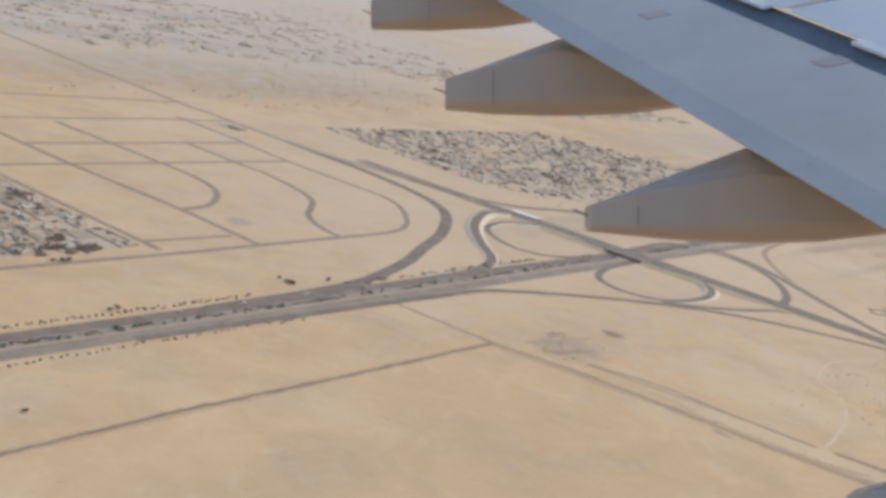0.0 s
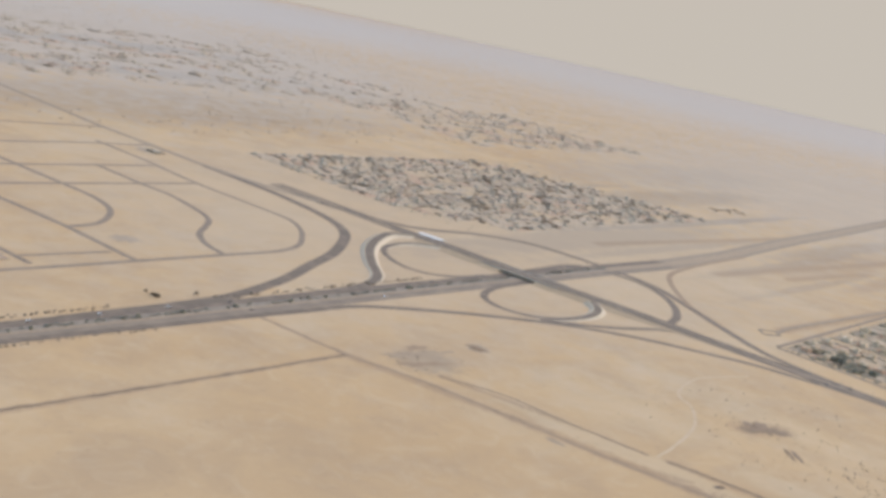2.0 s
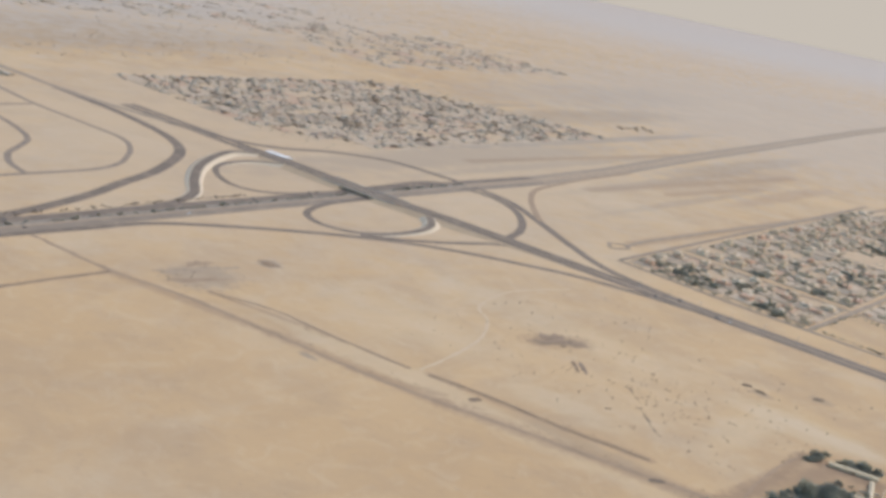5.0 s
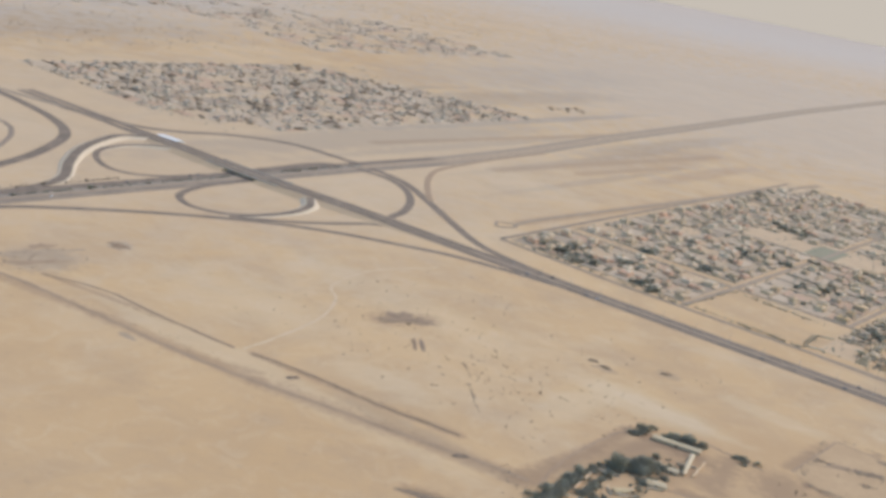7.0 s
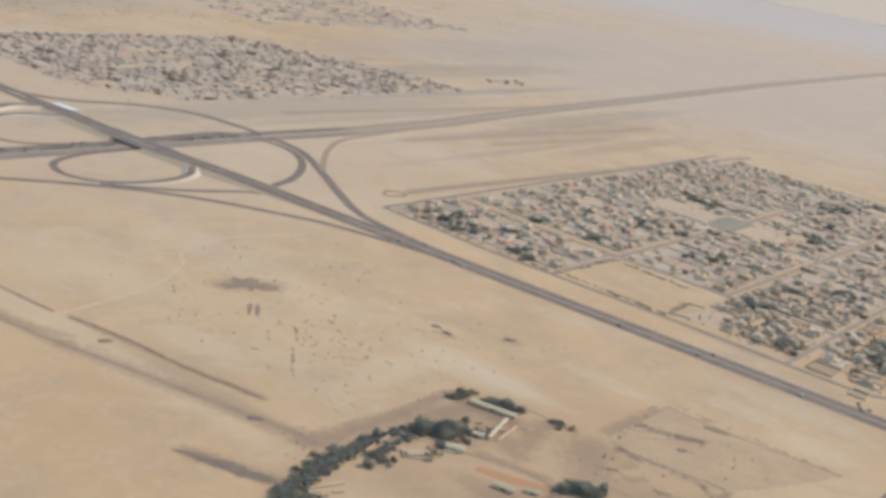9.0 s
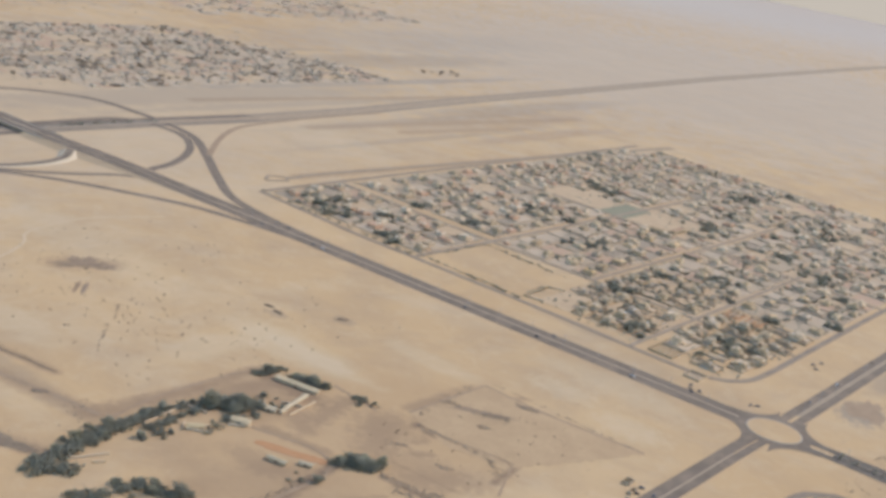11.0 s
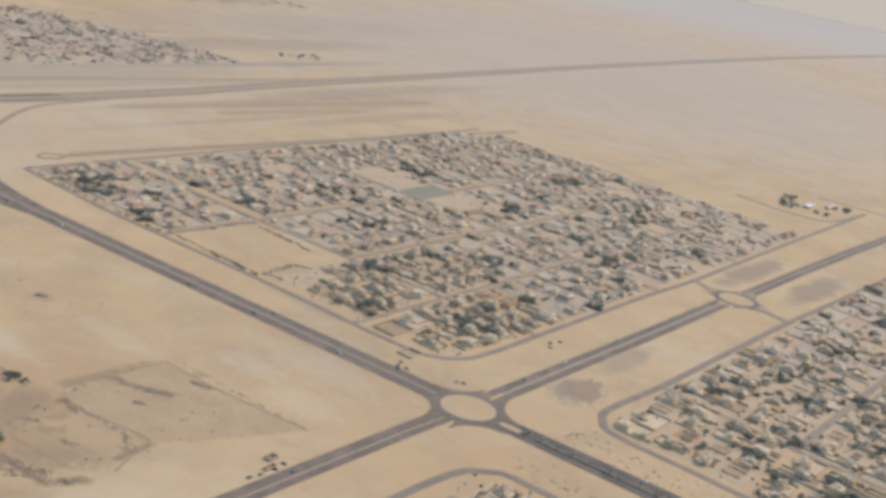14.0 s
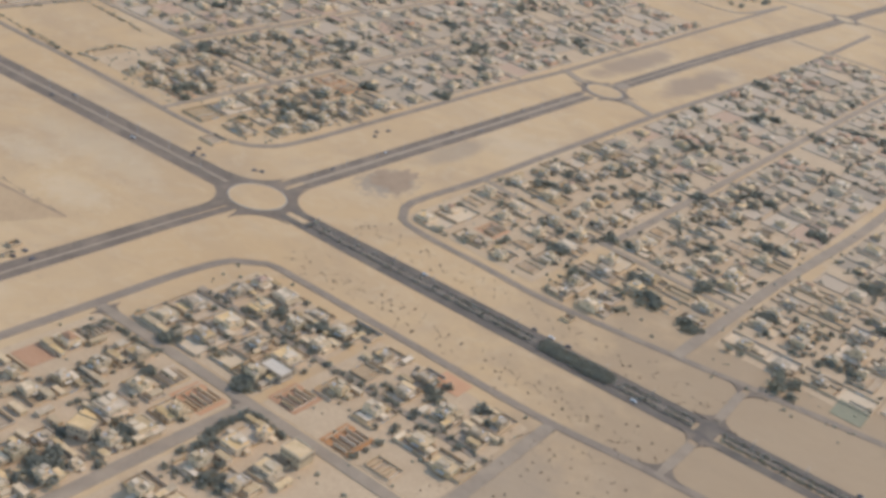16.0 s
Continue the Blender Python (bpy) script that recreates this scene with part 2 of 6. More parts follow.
SAND = sand_material()
BANK = varied("bank_sand", (0.56, 0.44, 0.30), (0.62, 0.50, 0.35), 0.3)
WORN = varied("worn_brown_asphalt", (0.235, 0.178, 0.126), (0.298, 0.228, 0.163), 0.12, 0.9, 0.0, 0.1, drift=0.5)
ASPHALT = varied("dusty_asphalt", (0.17, 0.127, 0.09), (0.228, 0.173, 0.125), 0.12, 0.9, 0.0, 0.1, drift=0.45)
STREET = varied("sandy_street", (0.285, 0.215, 0.147), (0.37, 0.283, 0.195), 0.15, 0.9, 0.0, 0.1, drift=0.6)
TARMAC = varied("dark_tarmac", (0.12, 0.097, 0.075), (0.17, 0.138, 0.107), 0.12, 0.9, 0.0, 0.1, drift=0.3)
DITCH = varied("dark_ditch_soil", (0.12, 0.10, 0.08), (0.18, 0.15, 0.115), 0.3)
GULLY = varied("gully_soil", (0.25, 0.172, 0.108), (0.33, 0.23, 0.145), 0.2, 0.95, 0.0, 0.3)
TRACK = varied("dirt_track", (0.33, 0.225, 0.138), (0.43, 0.298, 0.185), 0.2, 0.95, 0.0, 0.2)
FIELD = varied("ploughed_soil", (0.455, 0.305, 0.168), (0.545, 0.372, 0.208), 0.09, 0.95, 0.0, 0.2)
KERB = varied("kerb_concrete", (0.42, 0.37, 0.30), (0.52, 0.46, 0.37), 0.8)
PLANTED = varied("planted_median_soil", (0.24, 0.195, 0.145), (0.35, 0.285, 0.21), 0.5, low=0.4, high=0.6)
MEDIAN = varied("median_soil", (0.35, 0.262, 0.175), (0.44, 0.335, 0.228), 0.2, 0.95, 0.0, 0.25, drift=0.3)
WHITEWASH = varied("whitewashed_concrete", (0.76, 0.73, 0.67), (0.84, 0.81, 0.75), 0.6, 0.8)
SCRAPE = varied("weedy_dark_soil", (0.235, 0.172, 0.115), (0.32, 0.235, 0.155), 0.4, 0.95, 0.0, 0.35)
DEBRIS = varied("dark_debris", (0.30, 0.212, 0.14), (0.40, 0.283, 0.185), 0.5, 0.95, 0.1, 0.35)
RUTS = varied("rutted_dark_soil", (0.325, 0.225, 0.14), (0.415, 0.29, 0.18), 0.12, 0.95, 0.0, 0.3, drift=0.35)
FAINT = varied("faint_track_soil", (0.37, 0.268, 0.175), (0.47, 0.348, 0.225), 0.2, 0.95, 0.0, 0.25)
WEED = varied("dry_weeds", (0.30, 0.225, 0.155), (0.38, 0.29, 0.20), 0.9, 0.9)
SHEETROOF = varied("dusty_sheet_roof", (0.50, 0.39, 0.24), (0.60, 0.475, 0.30), 0.6, 0.7, 0.15)
# distant foliage: haze is put into the leaf colour as a paler tone
LEAFHAZED = varied("distant_haze_paled_leaves", (0.38, 0.305, 0.225), (0.45, 0.365, 0.27), 0.9, 0.9)
CONCRETE = varied("pale_concrete", (0.56, 0.465, 0.35), (0.65, 0.55, 0.42), 0.5)
CREAM = varied("cream_render", (0.52, 0.395, 0.255), (0.62, 0.485, 0.325), 0.4, 0.85, 0.16)
WHITE = varied("white_render", (0.64, 0.485, 0.315), (0.75, 0.585, 0.40), 0.4, 0.8, 0.12)
TAN = varied("tan_render", (0.44, 0.34, 0.235), (0.52, 0.41, 0.29), 0.4, 0.9, 0.22)
ROOF = varied("flat_roof_screed", (0.56, 0.405, 0.24), (0.74, 0.56, 0.36), 0.5, 0.9, 0.3, 0.2)
WALLING = varied("compound_wall_render", (0.50, 0.38, 0.255), (0.61, 0.47, 0.32), 0.5, 0.9, 0.25)
TILE = varied("red_roof_tile", (0.39, 0.235, 0.15), (0.46, 0.29, 0.19), 1.5, 0.85, 0.2)
REDSOIL = varied("red_soil", (0.50, 0.255, 0.125), (0.57, 0.315, 0.165), 0.3, 0.95, 0.12)
DARKYARD = varied("dark_yard_soil", (0.39, 0.287, 0.183), (0.49, 0.362, 0.236), 0.4, 0.95, 0.2, 0.2)
PAVED = varied("pale_yard_paving", (0.60, 0.448, 0.285), (0.68, 0.52, 0.345), 0.3, 0.9, 0.1, 0.15)
YARD = varied("yard_paving", (0.48, 0.347, 0.213), (0.59, 0.437, 0.28), 0.3, 0.9, 0.2, 0.2)
LAWN = varied("watered_lawn", (0.24, 0.225, 0.14), (0.31, 0.275, 0.175), 0.6)
# far paler than foliage: the haze veil over dark crowns is painted in
LEAF = varied("haze_lifted_leaves", (0.44, 0.42, 0.325), (0.52, 0.495, 0.385), 0.9, 0.8, 0.25, 0.3)
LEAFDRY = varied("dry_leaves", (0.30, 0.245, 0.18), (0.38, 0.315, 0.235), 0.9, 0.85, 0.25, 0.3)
BARK = varied("bark", (0.14, 0.105, 0.07), (0.20, 0.15, 0.10), 3.0)
for foliage in (LEAF, LEAFDRY, LEAFHAZED):  # thin leaves let light through
    nodes, links = foliage.node_tree.nodes, foliage.node_tree.links
    principled, through_leaf, both = nodes["Principled BSDF"], nodes.new("ShaderNodeBsdfTranslucent"), nodes.new("ShaderNodeMixShader")
    both.inputs[0].default_value = 0.62
    links.new(principled.inputs["Base Color"].links[0].from_socket, through_leaf.inputs["Color"])
    links.new(principled.outputs[0], both.inputs[1])
    links.new(through_leaf.outputs[0], both.inputs[2])
    links.new(both.outputs[0], nodes["Material Output"].inputs["Surface"])
GLASSDARK = varied("dark_window_glass", (0.07, 0.065, 0.06), (0.10, 0.095, 0.09), 1.0, 0.45, 0.1, 0.0)
DOORWOOD = varied("door_wood", (0.20, 0.12, 0.07), (0.26, 0.16, 0.09), 2.0, 0.6)
METAL = varied("galvanised_steel", (0.40, 0.37, 0.33), (0.48, 0.45, 0.40), 2.0, 0.6)
CARWHITE = varied("white_car_paint", (0.72, 0.72, 0.70), (0.76, 0.76, 0.74), 2.0, 0.3, 0.1, 0.02)
CARDARK = varied("grey_car_paint", (0.12, 0.12, 0.13), (0.16, 0.16, 0.17), 2.0, 0.3, 0.3, 0.02)
RUBBER = varied("tyre_rubber", (0.03, 0.03, 0.03), (0.05, 0.05, 0.045), 2.0)



def island_mix(name, tones, rough=0.9):
    """A surface whose tone differs from piece to piece of a joined mesh."""
    m, tree, shader = material(name, rough)
    ramp = tree.nodes.new("ShaderNodeValToRGB")
    ramp.color_ramp.interpolation = "CONSTANT"
    for i, tone in enumerate(tones):
        e = ramp.color_ramp.elements[i] if i < 2 else ramp.color_ramp.elements.new(0.5)
        e.position, e.color = i / len(tones), (*tone, 1)
    tree.links.new(tree.nodes.new("ShaderNodeNewGeometry").outputs["Random Per Island"], ramp.inputs["Fac"])
    colour = mix(tree, math_node(tree, "MULTIPLY", fractal(tree, 1.2, 5, 0.65, 0.4, 0.75), 0.35), ramp.outputs["Color"], (0.27, 0.22, 0.16))
    tree.links.new(colour, shader.inputs["Base Color"])
    return m


ISLAND_HOUSE = island_mix("far_house_render", ((0.64, 0.49, 0.32), (0.71, 0.57, 0.40), (0.53, 0.395, 0.25), (0.68, 0.53, 0.36), (0.58, 0.435, 0.28), (0.75, 0.62, 0.45), (0.60, 0.37, 0.235), (0.66, 0.47, 0.32)), 0.9)
ISLAND_YARD = island_mix("far_yard_soil", ((0.46, 0.345, 0.225), (0.54, 0.41, 0.277), (0.37, 0.283, 0.192), (0.50, 0.375, 0.25), (0.40, 0.31, 0.213), (0.51, 0.335, 0.212), (0.44, 0.33, 0.217)))
# close, muted tones put haze's weak contrast into the distant walls
HAZE_HOUSE = island_mix("haze_toned_house_render", ((0.53, 0.425, 0.31), (0.58, 0.48, 0.36), (0.46, 0.365, 0.27), (0.55, 0.45, 0.33), (0.50, 0.37, 0.275), (0.43, 0.35, 0.265)), 0.95)
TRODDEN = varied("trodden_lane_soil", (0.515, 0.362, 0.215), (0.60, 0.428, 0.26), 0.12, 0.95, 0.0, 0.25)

# ---- building blocks ----
def mesh_of(name, bm, mat):
    data = bpy.data.meshes.new(name)
    bm.to_mesh(data)
    bm.free()
    for one in mat if isinstance(mat, (list, tuple)) else (mat,):
        data.materials.append(one)
    return data


def part(name, bm, mat, parent=None, label=""):
    """One mesh object, under a thing or a part if one is given."""
    ob = new(name, bm if isinstance(bm, bpy.types.Mesh) else mesh_of(name, bm, mat))
    if parent:
        ob.parent = parent
    return tagged(ob, label)


def box(bm, x0, x1, y0, y1, z0, z1, taper=0.0):
    """A box; taper draws the top in on all sides."""
    v = [bm.verts.new((x, y, z)) for z, k in ((z0, 0), (z1, taper)) for x, y in ((x0 + k, y0 + k), (x1 - k, y0 + k), (x1 - k, y1 - k), (x0 + k, y1 - k))]
    for f in ((3, 2, 1, 0), (4, 5, 6, 7), (0, 1, 5, 4), (1, 2, 6, 5), (2, 3, 7, 6), (3, 0, 4, 7)):
        bm.faces.new([v[i] for i in f])
    return bm


def bevelled(bm, width):
    bmesh.ops.bevel(bm, geom=list(bm.edges), offset=width, segments=1, affect="EDGES", clamp_overlap=True)
    return bm


def smooth_line(points, step=3.0):
    """A Catmull-Rom line through points of the grid (a, b[, z]), sampled about every step metres."""
    p = []
    for q in points:
        q = np.array((*q, 0.0)[:3], float)
        if p:
            n = int(np.linalg.norm(q - p[-1]) / 45)
            p += [p[-1] + (q - p[-1]) * k / (n + 1) for k in range(1, n + 1)]
        p.append(q)
    p = [2 * p[0] - p[1], *p, 2 * p[-1] - p[-2]]
    out = []
    for i in range(1, len(p) - 2):
        n = max(1, int(np.linalg.norm(p[i + 1] - p[i]) / step))
        if len(points) == 2:
            n = max(1, n // 6)
        for k in range(n):
            t = k / n
            out.append(0.5 * (2 * p[i] + (p[i + 1] - p[i - 1]) * t + (2 * p[i - 1] - 5 * p[i] + 4 * p[i + 1] - p[i + 2]) * t * t
                              + (3 * p[i] - p[i - 1] - 3 * p[i + 1] + p[i + 2]) * t ** 3))
    out.append(p[-2])
    return out


def profile_mesh(points, section, step=3.0, offset=0.0, ragged=0.0):
    """A mesh swept along a line: section gives (sideways, height, on_ground) corner by corner from left to right; its last flag pins a corner to the ground."""
    line = smooth_line(points, step)
    bm = bmesh.new()
    rings = []
    for i, p in enumerate(line):
        d = line[min(i + 1, len(line) - 1)] - line[max(i - 1, 0)]
        d[2] = 0
        d /= np.linalg.norm(d)
        side = np.array((d[1], -d[0], 0.0))
        ring = []
        for s, h, ground in section(p[2]) if callable(section) else section:
            q = p + side * (s * (1 + ragged * noise.noise(Vector((p[0] * 0.23, p[1] * 0.23, s)))) + offset)
            ring.append(bm.verts.new(at(q[0], q[1], h if ground else p[2] + h)))
        rings.append(ring)
    for one, two in zip(rings, rings[1:]):
        for k in range(len(one) - 1):
            bm.faces.new((one[k], two[k], two[k + 1], one[k + 1]))
    for ring in (rings[0], rings[-1]):
        if len(ring) > 2:
            bm.faces.new(ring if ring is rings[-1] else ring[::-1])
    bmesh.ops.recalc_face_normals(bm, faces=bm.faces)
    return bm


def slab(width, top):
    """The section of a road slab with steep sides."""
    h = width / 2
    return [(-h - 0.12, -0.05, True), (-h, top, False), (h, top, False), (h + 0.12, -0.05, True)]


def road(name, points, width, label, mat=ASPHALT, top=0.06, step=3.0, category="road"):
    ob = part(name, profile_mesh(points, slab(width, top), step, 0.0, 0.9 if category == "track" else 0.0), mat)
    return tagged(ob, label, category, kind="structure")


def ribs(name, points, width, top, mat, label, offset=0.0, parent=None, step=3.0):
    ob = part(name, profile_mesh(points, slab(width, top), step, offset), mat, parent)
    return tagged(ob, label, "" if parent else "kerb", kind="" if parent else "structure")


PALETRACK = varied("pale_track_sand", (0.56, 0.405, 0.245), (0.62, 0.47, 0.30), 0.15)

# ---- ground ----
bm = bmesh.new()
rims = [[bm.verts.new((r * math.cos(i * math.tau / 72), r * math.sin(i * math.tau / 72), 0)) for i in range(72)] for r in (300, 900, 1800, 2800, 3850)]
bm.faces.new(rims[0])
for one, two in zip(rims, rims[1:]):
    for i in range(72):
        bm.faces.new((one[i], two[i], two[(i + 1) % 72], one[(i + 1) % 72]))
ground = tagged(part("ground", bm, SAND), "pale ochre desert plain with stains, wheel marks and painted haze", "ground", kind="structure")
ground.location = (225, 0, 0)


# ---- added glowing backdrop that imitates haze beyond the plain ----
HAZE = bpy.data.materials.new("haze_backdrop_glow")
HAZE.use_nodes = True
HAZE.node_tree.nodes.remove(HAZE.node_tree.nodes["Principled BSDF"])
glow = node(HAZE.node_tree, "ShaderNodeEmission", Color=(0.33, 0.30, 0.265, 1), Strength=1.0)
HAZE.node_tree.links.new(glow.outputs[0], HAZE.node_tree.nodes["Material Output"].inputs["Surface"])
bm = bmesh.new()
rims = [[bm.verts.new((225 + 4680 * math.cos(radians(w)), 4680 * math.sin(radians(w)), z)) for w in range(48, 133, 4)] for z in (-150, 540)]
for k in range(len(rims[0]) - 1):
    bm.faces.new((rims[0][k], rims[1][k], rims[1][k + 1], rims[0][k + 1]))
tagged(part("backdrop", bm, HAZE), "glowing backdrop painted as pale haze over the desert horizon", "haze", kind="structure")


# ---- flyover over the highway ----
def lift(a):
    """The height of the flyover's road along the boulevard."""
    k = min(1.0, max(0.0, (a + 478) / 62)) * min(1.0, max(0.0, (-252 - a) / 92))
    return 1.45 * k * k * (3 - 2 * k)


def boulevard(a):
    """The boulevard's middle line drifts a little across the grid."""
    bend = math.exp(-((a + 385) / 75) ** 2) * -7.0
    return 0.043 * a + bend


def fly(a0, a1, step=8):
    n = max(1, round((a1 - a0) / step))
    return [(a0 + (a1 - a0) * i / n, boulevard(a0 + (a1 - a0) * i / n), lift(a0 + (a1 - a0) * i / n)) for i in range(n + 1)]


def bank(width, slope=1.7, skirt=0.4):
    return lambda z: [(-width / 2 - skirt - slope * z, -0.05, True), (-width / 2, -0.02, False), (width / 2, -0.02, False), (width / 2 + skirt + slope * z, -0.05, True)]


for a0, a1 in ((-478, -390.5), (-370.5, -252)):
    tagged(part("embankment", profile_mesh(fly(a0, a1), bank(11.5, 3.2)), TRODDEN), "pale sand embankment carrying the flyover road", "embankment", kind="structure")
for off in (-3.2, 3.2):
    bm = profile_mesh(fly(-560, 11), slab(4.5, 0.075), 4, off)
    tagged(part("road", bm, ASPHALT), "grey asphalt carriageway of the boulevard rising onto the flyover", "road", kind="structure")
bm = profile_mesh(fly(-470, -255), slab(1.1, 0.11), 4)
tagged(part("median", bm, STREET), "narrow grey median strip of the flyover", "median", kind="structure")
bm = profile_mesh(fly(-254.5, 0), slab(1.35, 0.11), 4)
tagged(part("median", bm, MEDIAN), "narrow sandy median strip with kerbs", "median", kind="structure")
flyover = part("bridge", profile_mesh(fly(-392, -369), [(-5.9, -0.42, False), (-6.1, 0.03, False), (6.1, 0.03, False), (5.9, -0.42, False)]), CONCRETE)
tagged(flyover, "concrete flyover bridge crossing above the highway", "bridge", kind="structure")
for off in (-5.9, 5.9):
    part("parapet", profile_mesh(fly(-404, -358), [(-0.15, 0.0, False), (-0.12, 0.28, False), (0.12, 0.28, False), (0.15, 0.0, False)], 4, off), KERB, flyover)
for a in (-390.3, -381, -370.7):
    wide = 5.7 if a != -381 else 0.35
    for off in ((0,) if a != -381 else (-4.4, -1.5, 1.5, 4.4)):
        bm = box(bmesh.new(), -0.4, 0.4, -wide, wide, -0.1, lift(a) - 0.5, 0.04)
        bm.transform(grid_pose(a, boulevard(a) + off))
        part("abutment" if a != -381 else "pier", bm, CONCRETE, flyover)
bm = profile_mesh([(a, boulevard(a) + 6.0, lift(a)) for a in (-457, -452, -447, -441)], lambda z: [(-0.1, 0.02, False), (-0.2, 0.10, False), (-4.6, 0.08, False), (-5.0 - 1.2 * z, -0.05, True)], 2)
tagged(part("slope_paving", bm, WHITEWASH), "white concrete slope paving beside the flyover ramp", "paving", kind="structure")

# ---- highway ----
HIGHWAY = ((-386, -1500), (-386.5, -365), (-386, -160), (-385, -30), (-384, 60), (-382, 130), (-386, 226), (-399, 362), (-411, 530), (-440, 900), (-480, 1600), (-520, 3000))
for off, wide, paving in ((0.0, 5.8, ASPHALT), (-11.0, 5.8, WORN)):
    bm = profile_mesh([(p[0] - off, p[1]) for p in HIGHWAY[:6]], slab(wide, 0.06 + (0.004 if off else 0)), 8)
    tagged(part("highway", bm, paving), "dark asphalt highway carriageway with sandy shoulders", "road", kind="structure")
    bm = profile_mesh([(p[0] - off, p[1]) for p in HIGHWAY[5:]], slab(wide - 1.0, 0.052 + (0.004 if off else 0)), 8)
    tagged(part("highway", bm, STREET), "sand-swept grey highway carriageway running into the desert", "road", kind="structure")
for stretch, soil, label in ((HIGHWAY[:5], FAINT, "sandy edges of the highway median"), (HIGHWAY[:5], PLANTED, "brown highway median planted with shrubs"), (HIGHWAY[4:], FAINT, "bare brown highway median")):
    bm = profile_mesh([(p[0] + (4.9 if soil is PLANTED else 5.5), p[1]) for p in stretch], slab(3.2 if soil is PLANTED else 5.0, 0.14 if soil is PLANTED else 0.10), 8)
    tagged(part("median", bm, soil), label, "median", kind="structure")

# ---- ramps of the interchange ----
def ramp(points, width, label, top=0.066, mat=ASPHALT):
    """A ramp on its own bank where it is raised."""
    if any(len(p) > 2 and p[2] > 0.2 for p in points):
        tagged(part("embankment", profile_mesh(points, bank(width + 1.2, 1.5), 2.5), BANK), "sunlit sand bank under a curved ramp", "embankment", kind="structure")
    road("ramp", points, width, label, mat, top, 2.5)


CURVED = "curved single-lane asphalt slip road of the interchange"
road("road", [(-1900, 60), (-1300, 2), (-860, -32), (-804, -36), (-699, -43), (-640, -42), (-592, -43)], 4.2, "long straight desert road swept with sand", STREET, 0.062, 6)
ramp([(-600, -43), (-592, -43), (-542, -44), (-502, -50), (-475, -60), (-456, -76), (-434, -108), (-405, -170), (-393, -208), (-389, -240), (-387, -290)], 5.6, "long asphalt road bending into the highway", 0.07)
ramp([(-660, -43), (-610, -42.5), (-565, -38.5), (-520, -28), (-490, -23)], 4.6, "sandy asphalt road leading up to the flyover", 0.082, STREET)
ramp([(-452, -27, 1.0), (-455, -42, 1.3), (-447, -62, 1.2), (-434, -82, 1.0), (-417, -100, 0.7), (-400, -115, 0.3), (-392, -130), (-388, -150), (-387, -172)], 4.4, CURVED, 0.074)
ramp([(-431, -29, 1.2), (-440, -44, 0.6), (-440, -58, 0.2), (-435, -70), (-423, -80), (-408, -85), (-396, -80), (-389, -66), (-387, -45)], 3.0, CURVED, 0.078)
ramp([(-373, -30), (-372, -55), (-369, -70), (-364, -81), (-357, -87), (-347, -89), (-336, -84), (-328, -72, 0.2), (-325, -52, 0.6), (-329, -36, 1.0), (-338, -26, 1.5)], 3.4, CURVED, 0.082)
ramp([(-373.5, -330), (-372.5, -280), (-371, -215), (-369, -166), (-362, -146), (-347, -116), (-329, -87), (-314, -68.5), (-296, -52), (-276, -38.5), (-255, -26), (-230, -18), (-200, -11)], 3.6, CURVED, 0.086)
ramp([(-387, -30), (-388.5, 5), (-390, 30), (-386, 46), (-372, 53), (-355, 54), (-338, 46), (-322, 30), (-310, 10), (-305, -6), (-300, -10)], 4.0, CURVED, 0.090)
ramp([(-296, -20), (-302, -28), (-310, -50), (-320, -69), (-331, -83)], 3.2, CURVED, 0.094)
ramp([(-520, -29), (-480, -16), (-462, 2), (-450, 32), (-428, 55), (-397, 61), (-373, 62), (-347, 57), (-316, 38), (-288, 19), (-260, 2), (-234, -4), (-205, -6)], 4.6, CURVED, 0.098)
ramp([(-374, 240), (-371, 180), (-368, 147), (-362, 107), (-351, 83), (-335, 61), (-318, 41)], 3.0, CURVED, 0.102, TRACK)

# ---- cross street and the roundabouts ----
SOUTH = ((-6, -1500), (-3.5, -300), (-2.4, -88), (-2.0, -60), (-1.6, -30), (-1.0, -12))
NORTH = ((0.2, 12), (0.8, 60), (1.4, 130), (1.5, 206))
BEYOND = ((3, 232), (3.5, 310), (5, 400), (9, 520), (20, 900), (60, 2200))
for line, lanes in ((SOUTH, ((-1.75, 3.7), (2.1, 2.7))), (NORTH, ((-2.3, 3.2), (2.4, 3.0))), (BEYOND, ((-1.9, 2.9), (1.9, 2.9)))):
    for off, wide in lanes:
        road("road", [(a + off, b) for a, b in line], wide, "grey asphalt carriageway of the cross street", ASPHALT, 0.104, 6)
for off in (-2.9, 2.9):
    road("road", [(11, boulevard(11) + off), (40, 1.5 + off * 1.2), (60, 2.3 + off * 1.28), (110, 3.9 + off * 1.28), (160, 5.9 + off * 1.28), (260, 10 + off * 1.28), (420, 17 + off * 1.28), (1500, 60 + off * 1.28)], 3.1, "dark asphalt carriageway of the planted boulevard", TARMAC, 0.104, 6)
road("road", [(152.3, -1), (152.3, 6), (152.3, 12.5)], 5.2, "asphalt opening through the boulevard's median", TARMAC, 0.112, 3)
for line, shift, wide in ((SOUTH[:-1], 0.42, 0.75), (((0.4, 21), *NORTH[1:3], (1.5, 203)), 0.1, 1.5), (((3, 236), *BEYOND[1:]), 0.0, 0.8)):
    ribs("median", [(a + shift, b) for a, b in line], wide, 0.15, MEDIAN, "pale sandy median strip between carriageways", 0, None, 6)
for a0, a1 in ((24, 102), (126, 148), (157, 420)):
    ribs("path", [(a0, 0.0405 * a0), ((a0 + a1) / 2, 0.0405 * (a0 + a1) / 2), (a1, 0.0405 * a1)], 0.5, 0.19, STREET, "dusty paved path along the planted median", 0, None, 6)
